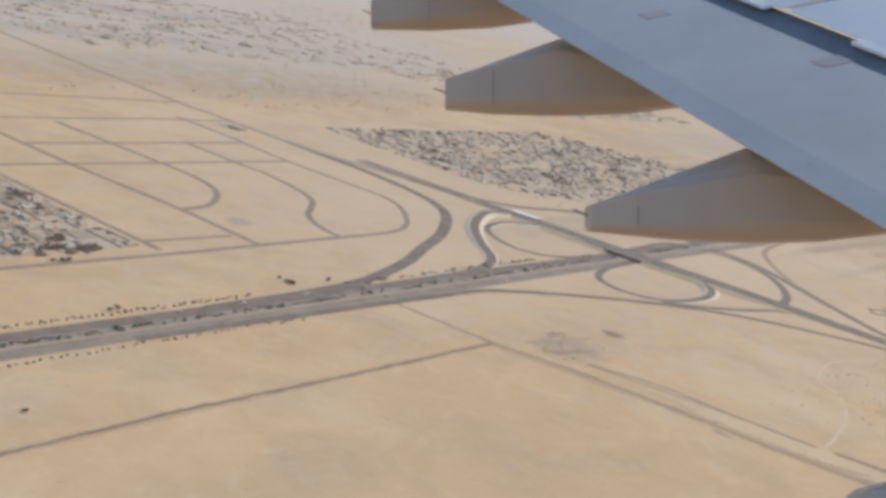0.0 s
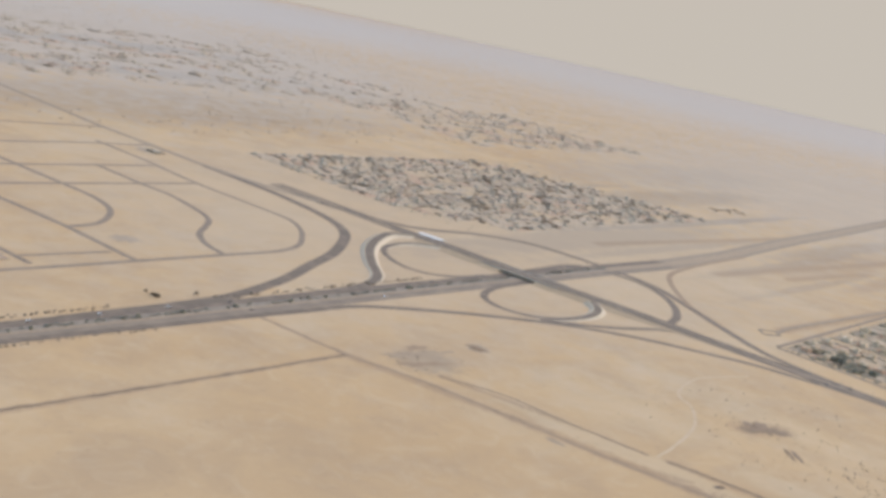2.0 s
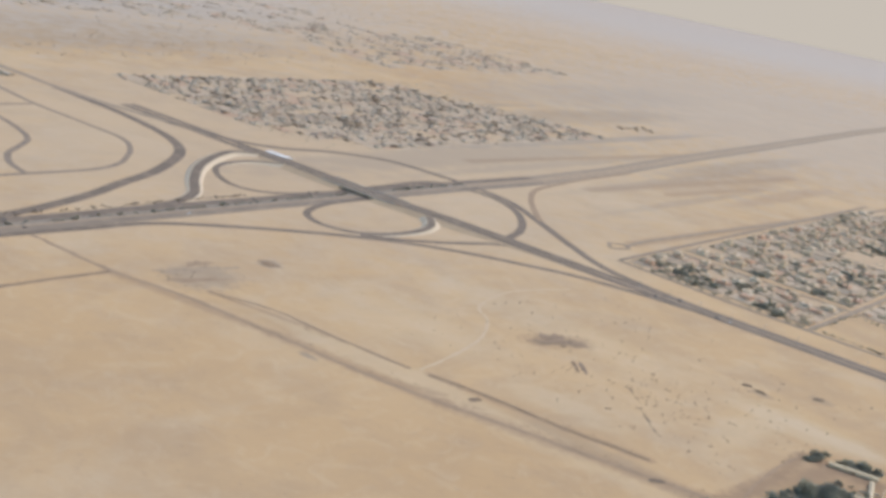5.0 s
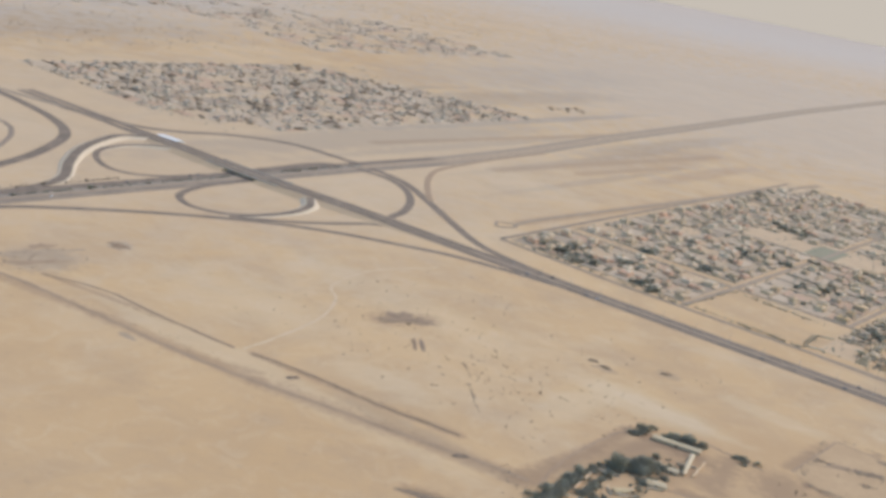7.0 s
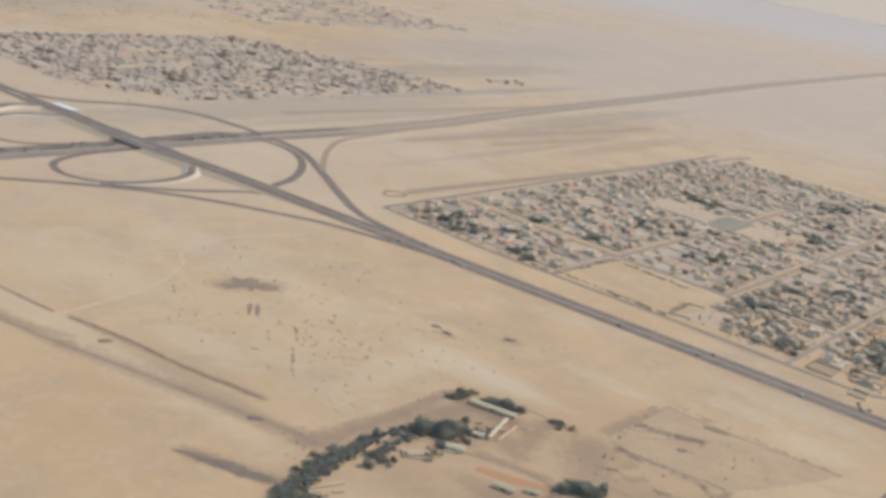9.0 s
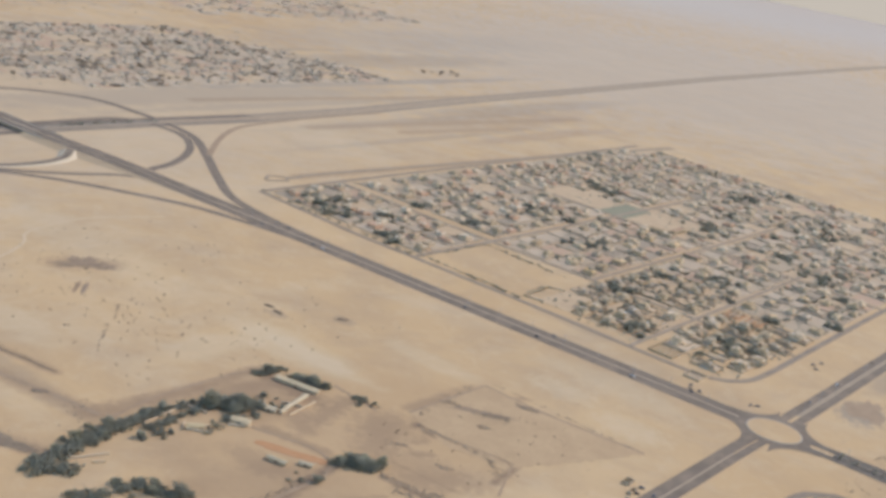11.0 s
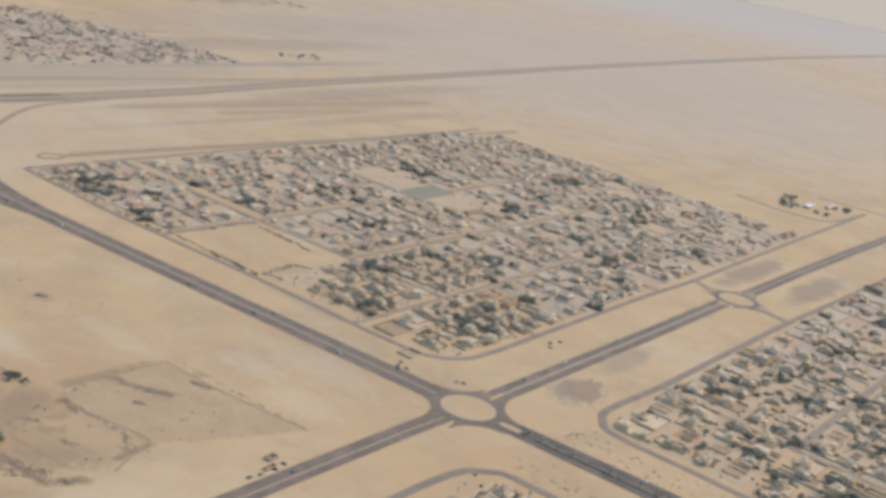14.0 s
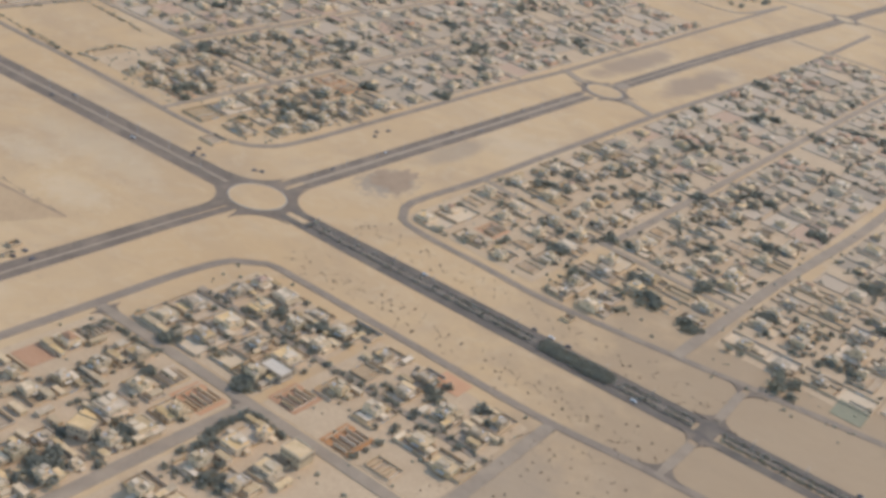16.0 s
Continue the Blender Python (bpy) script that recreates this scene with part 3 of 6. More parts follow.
for a0, a1 in ((20, 148.5), (156.5, 1500)):
    ribs("median", [(a0, boulevard(a0) + 0.5), ((a0 + a1) / 2, 0.042 * (a0 + a1) / 2 - 0.5), (a1, 0.04 * a1 - 0.3)], 3.9, 0.15, DITCH, "planted median strip of dark soil", 0, None, 6)


def disc(r0, r1, z, mat, name, label, a, b, category):
    """A flat ring or disc with an outer edge that steps down to the ground."""
    bm = bmesh.new()
    n = 64
    rings = [[bm.verts.new(at(a + r * math.cos(i * math.tau / n), b + r * math.sin(i * math.tau / n), h)) for i in range(n)] for r, h in ((r1 + 0.1, -0.05), (r1, z), (r0, z), (max(r0 - 0.1, 0.05), -0.05))]
    for one, two in zip(rings, rings[1:]):
        for i in range(n):
            bm.faces.new((one[i], one[(i + 1) % n], two[(i + 1) % n], two[i]))
    if r0 <= 0.2:
        bm.faces.new(rings[2])
    bmesh.ops.recalc_face_normals(bm, faces=bm.faces)
    return tagged(part(name, bm, mat), label, category, kind="structure")


def corner(a, b, sa, sb, ha, hb, r, z):
    """A rounded street corner: asphalt between two kerb lines at ha and hb from the crossing's middle."""
    bm = bmesh.new()
    rim = [bm.verts.new(at(a + sa * (ha + r - r * math.sin(i * math.pi / 20)), b + sb * (hb + r - r * math.cos(i * math.pi / 20)), z)) for i in range(11)]
    foot = [bm.verts.new(v.co + Vector((0, 0, -z - 0.05))) for v in rim]
    mid = bm.verts.new(at(a + sa * (ha - 0.6), b + sb * (hb - 0.6), z))
    for i in range(10):
        bm.faces.new((rim[i], rim[i + 1], mid))
        bm.faces.new((rim[i + 1], rim[i], foot[i], foot[i + 1]))
    bmesh.ops.recalc_face_normals(bm, faces=bm.faces)
    return tagged(part("street_corner", bm, ASPHALT), "rounded asphalt street corner", "road", kind="structure")


def roundabout(a, b, r_in, r_out, fillet, h):
    disc(r_in, r_out, 0.118, ASPHALT, "roundabout_road", "round asphalt carriageway of a roundabout", a, b, "road")
    island = disc(0.15, r_in - 0.25, 0.20, SAND, "roundabout_island", "bare sandy island inside the roundabout", a, b, "island")
    disc(r_in - 0.25, r_in, 0.24, KERB, "kerb", "pale concrete kerb ring round the island", a, b, "kerb")
    for sa, sb in ((1, 1), (1, -1), (-1, 1), (-1, -1)):
        bm = bmesh.new()
        rim = [bm.verts.new(at(a + sa * (h + fillet - fillet * math.sin(i * math.pi / 24)), b + sb * (h + fillet - fillet * math.cos(i * math.pi / 24)), 0.111)) for i in range(13)]
        foot = [bm.verts.new(v.co + Vector((0, 0, -0.16))) for v in rim]
        mid = bm.verts.new(at(a, b, 0.111))
        for i in range(12):
            bm.faces.new((rim[i], rim[i + 1], mid))
            bm.faces.new((rim[i + 1], rim[i], foot[i], foot[i + 1]))
        bmesh.ops.recalc_face_normals(bm, faces=bm.faces)
        tagged(part("junction_apron", bm, ASPHALT), "flared asphalt apron where the street meets the roundabout", "road", kind="structure")
    return island


roundabout(0, 0, 9.1, 12.3, 13, 5.0)
roundabout(3.2, 219.5, 8.2, 11.0, 10, 4.8)
roundabout(9.6, 543, 6.5, 9.0, 8, 4.2)

# ---- service streets round and through the quarters ----
EDGE = "narrow sandy asphalt street along the edge of a housing quarter"
INNER = "narrow sand-swept street between walled plots"
for i, (points, wide, label) in enumerate((
    ([(-262, 22), (-200, 19), (-110, 21), (-52, 20.5), (-34, 22.5), (-25, 32), (-22.5, 50), (-22.5, 175), (-21, 224), (-23, 375), (-24, 520)], 2.4, EDGE),
    ([(33.5, 520), (37, 380), (31, 207), (30, 80), (28.2, 50), (29, 38), (34, 30), (44, 27.5), (91, 27), (130, 33), (190, 43), (300, 58), (1000, 90)], 2.8, EDGE),
    ([(10, -900), (17, -420), (19, -160), (21, -107), (22, -50), (24.5, -35), (31, -28), (42, -27), (120, -26), (152, -22), (240, -18), (400, -14), (1000, 10)], 2.8, EDGE),
    ([(23, -79), (75, -79), (125, -79), (260, -74)], 3.4, INNER), ([(74, -79), (73, -130), (70, -300)], 3.4, INNER), ([(124.5, -27), (125, -66), (126, -200)], 3.4, INNER),
    ([(30, -52.2), (75, -52.2), (123, -52.2)], 2.0, "narrow dark alley between walled plots"),
    ([(152, -22), (152, -3)], 2.6, "short link street through the boulevard"), ([(152, 13), (151, 32)], 2.6, "short link street through the boulevard"),
    ([(130, 33), (131.5, 104), (136, 180), (140, 420)], 3.6, INNER), ([(83, 76), (83, 222), (84, 430)], 2.8, INNER), ([(30, 82), (83, 77), (131, 76)], 2.2, INNER),
    ([(3, 231), (4, 240)], 5, INNER), ([(12, 436), (68, 441), (140, 448)], 2.6, INNER), ([(-60, 528), (-24, 535), (3, 542)], 2.6, INNER), ([(17, 545), (70, 556), (160, 575)], 2.6, INNER), ([(14, 219), (31, 214)], 4, INNER), ([(-8, 219), (-22, 226)], 4, INNER),
    ([(-169, 22), (-168, 70), (-167, 180), (-166, 390)], 2.4, INNER), ([(-262, 76), (-168, 76), (-90, 77), (-24, 80)], 2.0, INNER), ([(-115, 76), (-113, 200), (-112, 390)], 2.0, INNER),
    ([(-66, 22), (-66, 120), (-66, 390)], 1.8, INNER), ([(-260, 190), (-23, 190)], 2.0, INNER), ([(-262, 290), (-24, 286)], 2.2, INNER), ([(-262, 24), (-262, 390)], 2.0, EDGE),
    ([(-277, 40), (-281, 46), (-276, 53), (-271, 49), (-274, 40), (-277, 40)], 1.6, "small looped turning head of an unpaved road"), ([(-274, 52), (-275, 76), (-270, 157), (-261, 281), (-250, 420)], 2.4, "straight unpaved road behind the quarter"),
)):
    road("street", points, wide, label, WORN if label == EDGE else STREET, 0.125 + 0.004 * i, 5)

# ---- roads of the empty plots and desert tracks ----
PLOT = "thin asphalt road between empty sand plots"
for i, (points, wide) in enumerate((
    ([(-700, -222), (-614, -222), (-559, -222), (-490, -218), (-440, -219)], 2.6),
    ([(-438, -380), (-438, -257), (-439, -219), (-440, -173), (-441, -138), (-447, -119), (-458, -105), (-472, -92), (-490, -83), (-520, -83), (-560, -84), (-616, -79), (-660, -78)], 2.3),
    ([(-600, -122), (-559, -123), (-537, -122), (-508, -128), (-492, -135), (-480, -148), (-471, -159), (-456, -168), (-441, -171)], 2.6),
    ([(-640, -174), (-591, -172), (-558, -171), (-533, -171), (-513, -177), (-498, -190), (-490, -203), (-488, -218)], 2.6),
    ([(-645, -260), (-648, -152), (-652, -97), (-651, -46)], 2.2), ([(-595, -222), (-597, -150), (-599, -80)], 2.2), ([(-559, -258), (-559, -172), (-560, -86)], 2.2),
    ([(-640, -266), (-545, -266), (-443, -265)], 2.2), ([(-700, -300), (-705, -180), (-700, -44)], 2.0), ([(-453, -265), (-452, -222)], 1.6),
)):
    road("street", points, wide * 1.12, PLOT, WORN, 0.06 + 0.004 * i, 4)
for i, (points, wide, label) in enumerate((
    ([(-327, -900), (-327.5, -402), (-329, -353), (-328, -292), (-328, -215)], 1.5, "straight dirt track across the sand"),
    ([(-371, -217), (-328, -214), (-300, -207), (-263, -203), (-221, -199), (-201, -195), (-178, -189), (-159, -185), (-135, -179), (-119, -176)], 1.7, "rutted dirt track beside an old ditch"),
    ([(-300, -196), (-278, -187), (-254, -186), (-223, -183)], 1.0, "ditch"), ([(-217, -181), (-196, -177), (-171, -175), (-146, -170)], 1.3, "dark line of a shallow ditch"),
    ([(-74, -61), (-52, -61), (-18, -57)], 0.9, "faint dirt track along an abandoned field"), ([(-74, -62), (-75, -99)], 0.8, "faint dirt track along an abandoned field"),
    ([(-116, -176), (-119.7, -159), (-120.6, -146), (-120.5, -128), (-119, -117)], 1.0, "worn brown earth bank round the farm"), ([(-99.4, -105.4), (-89, -106), (-81, -107)], 0.9, "worn brown earth bank round the farm"), ([(-93, -146), (-75.6, -140.5), (-67.6, -141.8)], 1.0, "worn brown earth bank round the farm"), ([(-62, -172), (-63, -151), (-66, -141)], 1.1, "rutted brown farm lane"), ([(-53, -136.4), (-40.5, -133)], 0.8, "worn brown earth bank round the farm"),
    ([(-66, -105), (-48.6, -100.5), (-37.8, -98.8)], 0.6, "low broken field bank"), ([(-37.8, -98.8), (-30, -117.4)], 0.7, "low broken field bank"),
)):
    road("track", points, wide, label, RUTS if "beside" in label else GULLY if "ditch" in label or "straight" in label else TRACK, 0.03 + 0.003 * i, 1.6, "track")

# rounded corners of the link street, and the abandoned field
for a, b, sa, sb, ha, hb in ((152, 6.2, 1, 1, 1.4, 5.2), (152, 6.2, -1, 1, 1.4, 5.2), (152, 6.2, 1, -1, 1.4, 5.2), (152, 6.2, -1, -1, 1.4, 5.2), (152, -22, 1, 1, 1.4, 1.4), (152, -22, -1, 1, 1.4, 1.4), (151.5, 36, 1, -1, 1.4, 1.4), (151.5, 36, -1, -1, 1.4, 1.4)):
    corner(a, b, sa, sb, ha, hb, 5.0, 0.2)
bm = bmesh.new()
outline = [(-74, -62), (-46, -60), (-18, -57), (-28, -82), (-37, -102), (-56, -107), (-75, -99)]
ring = []
for (a0, b0), (a1, b1) in zip(outline, outline[1:] + outline[:1]):
    ring += [bm.verts.new(at(a0 + (a1 - a0) * k / 12 + rng.gauss(0, 0.35), b0 + (b1 - b0) * k / 12 + rng.gauss(0, 0.35), 0.02)) for k in range(12)]
bm.faces.new(ring)
extruded = bmesh.ops.extrude_face_region(bm, geom=bm.faces[:])
bmesh.ops.translate(bm, verts=[v for v in extruded["geom"] if isinstance(v, bmesh.types.BMVert)], vec=(0, 0, -0.06))
bmesh.ops.recalc_face_normals(bm, faces=bm.faces)
tagged(part("abandoned_field", bm, FIELD), "abandoned brown ploughed field with worn edges", "field", kind="structure")
for a, b, sa, sb in ((23, -79, 1, 1), (23, -79, 1, -1), (74, -79, 1, -1), (74, -79, -1, -1)):
    corner(a, b, sa, sb, 1.8, 1.8, 3.0, 0.19)
road("track", [(-221, -181), (-223, -164), (-229, -137), (-240, -117), (-250, -108), (-255.5, -79), (-247, -47)], 1.0, "pale sandy wheel track across the plain", PALETRACK, 0.028, 4, "track")


def ragged_patch(a, b, ha, hb, turn, label, mat, name="debris_patch", category="debris", high=0.12, rough=0.45, n=72):
    """A low heap with a torn outline and an uneven top."""
    bm = bmesh.new()
    seed = rng.uniform(0, 50)
    rings = []
    for k, z in ((1.0, -0.05), (0.97, 0.03), (0.6, high * 0.7), (0.25, high)):
        ring = []
        for i in range(n):
            t = i * math.tau / n
            w = 1.0 + rough * noise.noise(Vector((math.cos(t) * 1.6 + seed, math.sin(t) * 1.6, 0.0))) + rough * 0.8 * noise.noise(Vector((math.cos(t) * 5 + seed, math.sin(t) * 5, 3.0)))
            ring.append(bm.verts.new((math.cos(t) * ha * k * w, math.sin(t) * hb * k * w, z + (rng.uniform(0, high * 0.6) if 0.2 < k < 0.9 else 0.0))))
        rings.append(ring)
    for one, two in zip(rings, rings[1:]):
        for i in range(n):
            bm.faces.new((one[i], one[(i + 1) % n], two[(i + 1) % n], two[i]))
    bm.faces.new(rings[-1])
    ob = part(name, bm, mat)
    ob.matrix_basis = grid_pose(a, b, 0, turn)
    return tagged(ob, label, category, kind="structure")


ragged_patch(-213.7, -110, 9.4, 4.8, 65, "dark patch of dumped debris on bare sand", DEBRIS, rough=0.75)
for off in (-1.3, 1.3):
    ragged_patch(-196 + off * 0.74, -125.0 + off * 0.67, 5.8, 0.85, -48, "dark narrow strip of dumped debris", DEBRIS, rough=0.35)
ragged_patch(-121.6, -204.2, 13.0, 2.3, 20, "long dark brown scrape of weeds and soil", SCRAPE, "soil_scrape", "soil", 0.1, 0.5)
for a, b, s in ((-197.8, -183.4, 1.7), (-155.7, -77.2, 1.2), (-149.8, -78.7, 1.4), (-134.6, -62.5, 1.5), (-138.2, -180.6, 1.6)):
    ragged_patch(a, b, s * 1.5, s * 0.7, rng.uniform(0, 60), "small dark heap of debris on the sand", DEBRIS, "debris_heap", "debris", 0.35, 0.5, 32)
ragged_patch(-315, -153, 3.6, 3.2, 0, "small round patch of dark soil", DEBRIS)
ragged_patch(14.5, 50, 6.5, 9.5, 10, "grey damp hollow of bare clay on the verge", TRACK, "clay_patch", "soil", 0.03, 0.5)
ragged_patch(-319, -187, 15, 2.6, 84, "grey scraped soil with weeds", FAINT, "scraped_soil", "soil", 0.06, 0.9)
ragged_patch(-311, -192, 9, 2.0, 75, "grey scraped soil with weeds", TRACK, "scraped_soil", "soil", 0.06, 0.8)
ragged_patch(-324, -180, 6, 1.8, 95, "grey scraped soil with weeds", TRACK, "scraped_soil", "soil", 0.06, 0.8)
ragged_patch(-63, -79.5, 8.5, 1.9, 30, "dark weedy patch inside the abandoned field", TRACK, "weed_patch", "weeds", 0.09, 0.7)
ragged_patch(-57, -63.5, 4.0, 1.2, 20, "dark weedy patch inside the abandoned field", TRACK, "weed_patch", "weeds", 0.09, 0.7)


# ---- plants ----
def leaf_crown(seed, radius, height, base, count, leaf, flat=0.7):
    """A crown of many small folded leaf clumps, gathered in uneven lobes."""
    r = random.Random(seed)
    lobes = [(Vector((r.uniform(-1, 1) * radius * 0.55, r.uniform(-1, 1) * radius * 0.55, base + height * r.uniform(0.25, 0.75))), radius * r.uniform(0.4, 0.68)) for _ in range(6)]
    verts, faces = [], []
    for i in range(count):
        c, size = lobes[i % len(lobes)]
        d = Vector((r.gauss(0, 1), r.gauss(0, 1), r.gauss(0, 0.8))).normalized() * size * r.uniform(0.55, 1.25)
        d.z *= flat
        p, turn = c + d, Euler((r.uniform(-0.9, 0.9), r.uniform(-0.9, 0.9), r.uniform(0, 6.3))).to_matrix()
        s = leaf * r.uniform(0.6, 1.35)
        k = len(verts)
        for q in ((-1, -0.6, -0.25), (1, -0.7, -0.2), (0.9, 0.7, -0.3), (-0.8, 0.8, -0.2), (0.05, 0.0, 0.4)):
            verts.append(p + turn @ Vector(q) * s)
        faces += [(k, k + 1, k + 4), (k + 1, k + 2, k + 4), (k + 2, k + 3, k + 4), (k + 3, k, k + 4)]
    data = bpy.data.meshes.new("crown")
    data.from_pydata(verts, [], faces)
    return data


def trunk_mesh(seed, height, thick, spread):
    r = random.Random(seed)
    bm = bmesh.new()
    for n in range(4):
        top = Vector((0, 0, height)) if n == 0 else Vector((r.uniform(-1, 1) * spread, r.uniform(-1, 1) * spread, height * r.uniform(0.95, 1.3)))
        foot = Vector((0, 0, -0.05)) if n == 0 else Vector((0, 0, height * r.uniform(0.45, 0.8)))
        w = thick if n == 0 else thick * 0.5
        one = [bm.verts.new(foot + Vector((math.cos(i * 1.047) * w, math.sin(i * 1.047) * w, 0))) for i in range(6)]
        two = [bm.verts.new(top + Vector((math.cos(i * 1.047) * w * 0.45, math.sin(i * 1.047) * w * 0.45, 0))) for i in range(6)]
        for i in range(6):
            bm.faces.new((one[i], one[(i + 1) % 6], two[(i + 1) % 6], two[i]))
    return bm


def tree(seed, radius, height, mat, label, leaves=260, leaf=0.26):
    """A tree: its tapered trunk with limbs is the thing, the crown its part."""
    top = part("tree", trunk_mesh(seed, height * 0.5, 0.09 * height / 3 + 0.05, radius * 0.5), BARK)
    crown = leaf_crown(seed, radius, height * 0.75, height * 0.22, leaves, leaf)
    crown.materials.append(mat)
    part("crown", crown, mat, top, "dense haze-paled crown" if mat is LEAF else "thin dry crown")
    return tagged(top, label, "tree", "trees")


def palm(seed):
    r = random.Random(seed)
    height = r.uniform(1.9, 2.5)
    bm = bmesh.new()
    rings = [[bm.verts.new((math.cos(i * 1.047) * w, math.sin(i * 1.047) * w, z)) for i in range(6)] for z, w in ((-0.05, 0.17), (height * 0.5, 0.11), (height, 0.13))]
    for one, two in zip(rings, rings[1:]):
        for i in range(6):
            bm.faces.new((one[i], one[(i + 1) % 6], two[(i + 1) % 6], two[i]))
    top = part("palm", bm, BARK)
    verts, faces = [], []
    for n in range(22):
        turn, droop, long = n * 2.4, r.uniform(-0.25, 0.9), r.uniform(1.0, 1.4)
        out = Vector((math.cos(turn), math.sin(turn), 0))
        side = Vector((-out.y, out.x, 0))
        k = len(verts)
        for t, w in ((0, 0.08), (0.4, 0.24), (0.8, 0.2), (1, 0.03)):
            mid = Vector((0, 0, height)) + out * long * t + Vector((0, 0, long * (0.55 - droop) * t - long * 0.9 * t * t))
            verts += [mid + side * w - Vector((0, 0, w * 0.5)), mid, mid - side * w - Vector((0, 0, w * 0.5))]
        for j in range(3):
            for c in (0, 1):
                faces.append((k + 3 * j + c, k + 3 * j + c + 1, k + 3 * j + c + 4, k + 3 * j + c + 3))
    data = bpy.data.meshes.new("fronds")
    data.from_pydata(verts, [], faces)
    data.materials.append(LEAF)
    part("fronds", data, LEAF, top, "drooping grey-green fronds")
    return tagged(top, "date palm with drooping fronds on the planted median", "palm", "palms")


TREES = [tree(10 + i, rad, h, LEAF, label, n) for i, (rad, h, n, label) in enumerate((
    (1.5, 2.6, 240, "haze-paled green garden tree beside a compound wall"), (1.9, 3.0, 300, "broad dark garden tree with a dense crown"), (1.2, 2.2, 190, "small haze-paled street tree with a round crown"),
    (2.6, 3.6, 420, "large dark shade tree with a spreading crown"), (1.6, 3.4, 260, "tall narrow haze-paled green tree")))]
DRY = [tree(40 + i, rad, h, LEAFDRY, "half-dry thorny desert tree on bare sand", 150, 0.22) for i, (rad, h) in enumerate(((1.3, 1.9), (1.0, 1.5)))]
PALMS = [palm(70 + i) for i in range(3)]
used = set()


def put(model, m):
    """The model itself at its first place, a copy afterwards."""
    if model.name not in used:
        used.add(model.name)
        model.matrix_basis = m
        return model
    return copy_thing(model, m)


def put_tree(a, b, which=None, size=1.0, dry=False):
    model = (DRY if dry else TREES)[which if which is not None else rng.randrange(2 if dry else 5)]
    m = grid_pose(a, b, 0.0, rng.uniform(0, 360)) @ Matrix.Diagonal((size, size, size * rng.uniform(0.85, 1.1), 1))
    ob = put(model, m)
    ob.scale = (size, size, size)
    ob.matrix_basis = m
    return ob


# ---- villas ----
def windows_on(body, x0, x1, y0, y1, z0, z1, n):
    """Dark windows in shallow frames on the four sides."""
    wide, high = 0.5, 0.55
    for side in range(4):
        for k in range(n):
            t = (k + 0.5) / n
            bm = box(bmesh.new(), -wide / 2, wide / 2, -0.05, 0.03, 0, high)
            if side < 2:
                m = pose(x0 + (x1 - x0) * t, (y0 if side == 0 else y1), (z0 + z1) / 2 - 0.2, 0, 0, 0 if side == 0 else 180)
            else:
                m = pose((x0 if side == 2 else x1), y0 + (y1 - y0) * t, (z0 + z1) / 2 - 0.2, 0, 0, -90 if side == 2 else 90)
            bm.transform(m)
            part("window", bm, GLASSDARK, body)


def parapet_ring(x0, x1, y0, y1, z, high=0.28, thick=0.16):
    bm = bmesh.new()
    for q in ((x0, x1, y0, y0 + thick), (x0, x1, y1 - thick, y1), (x0, x0 + thick, y0 + thick, y1 - thick), (x1 - thick, x1, y0 + thick, y1 - thick)):
        box(bm, *q, z, z + high)
    return bm


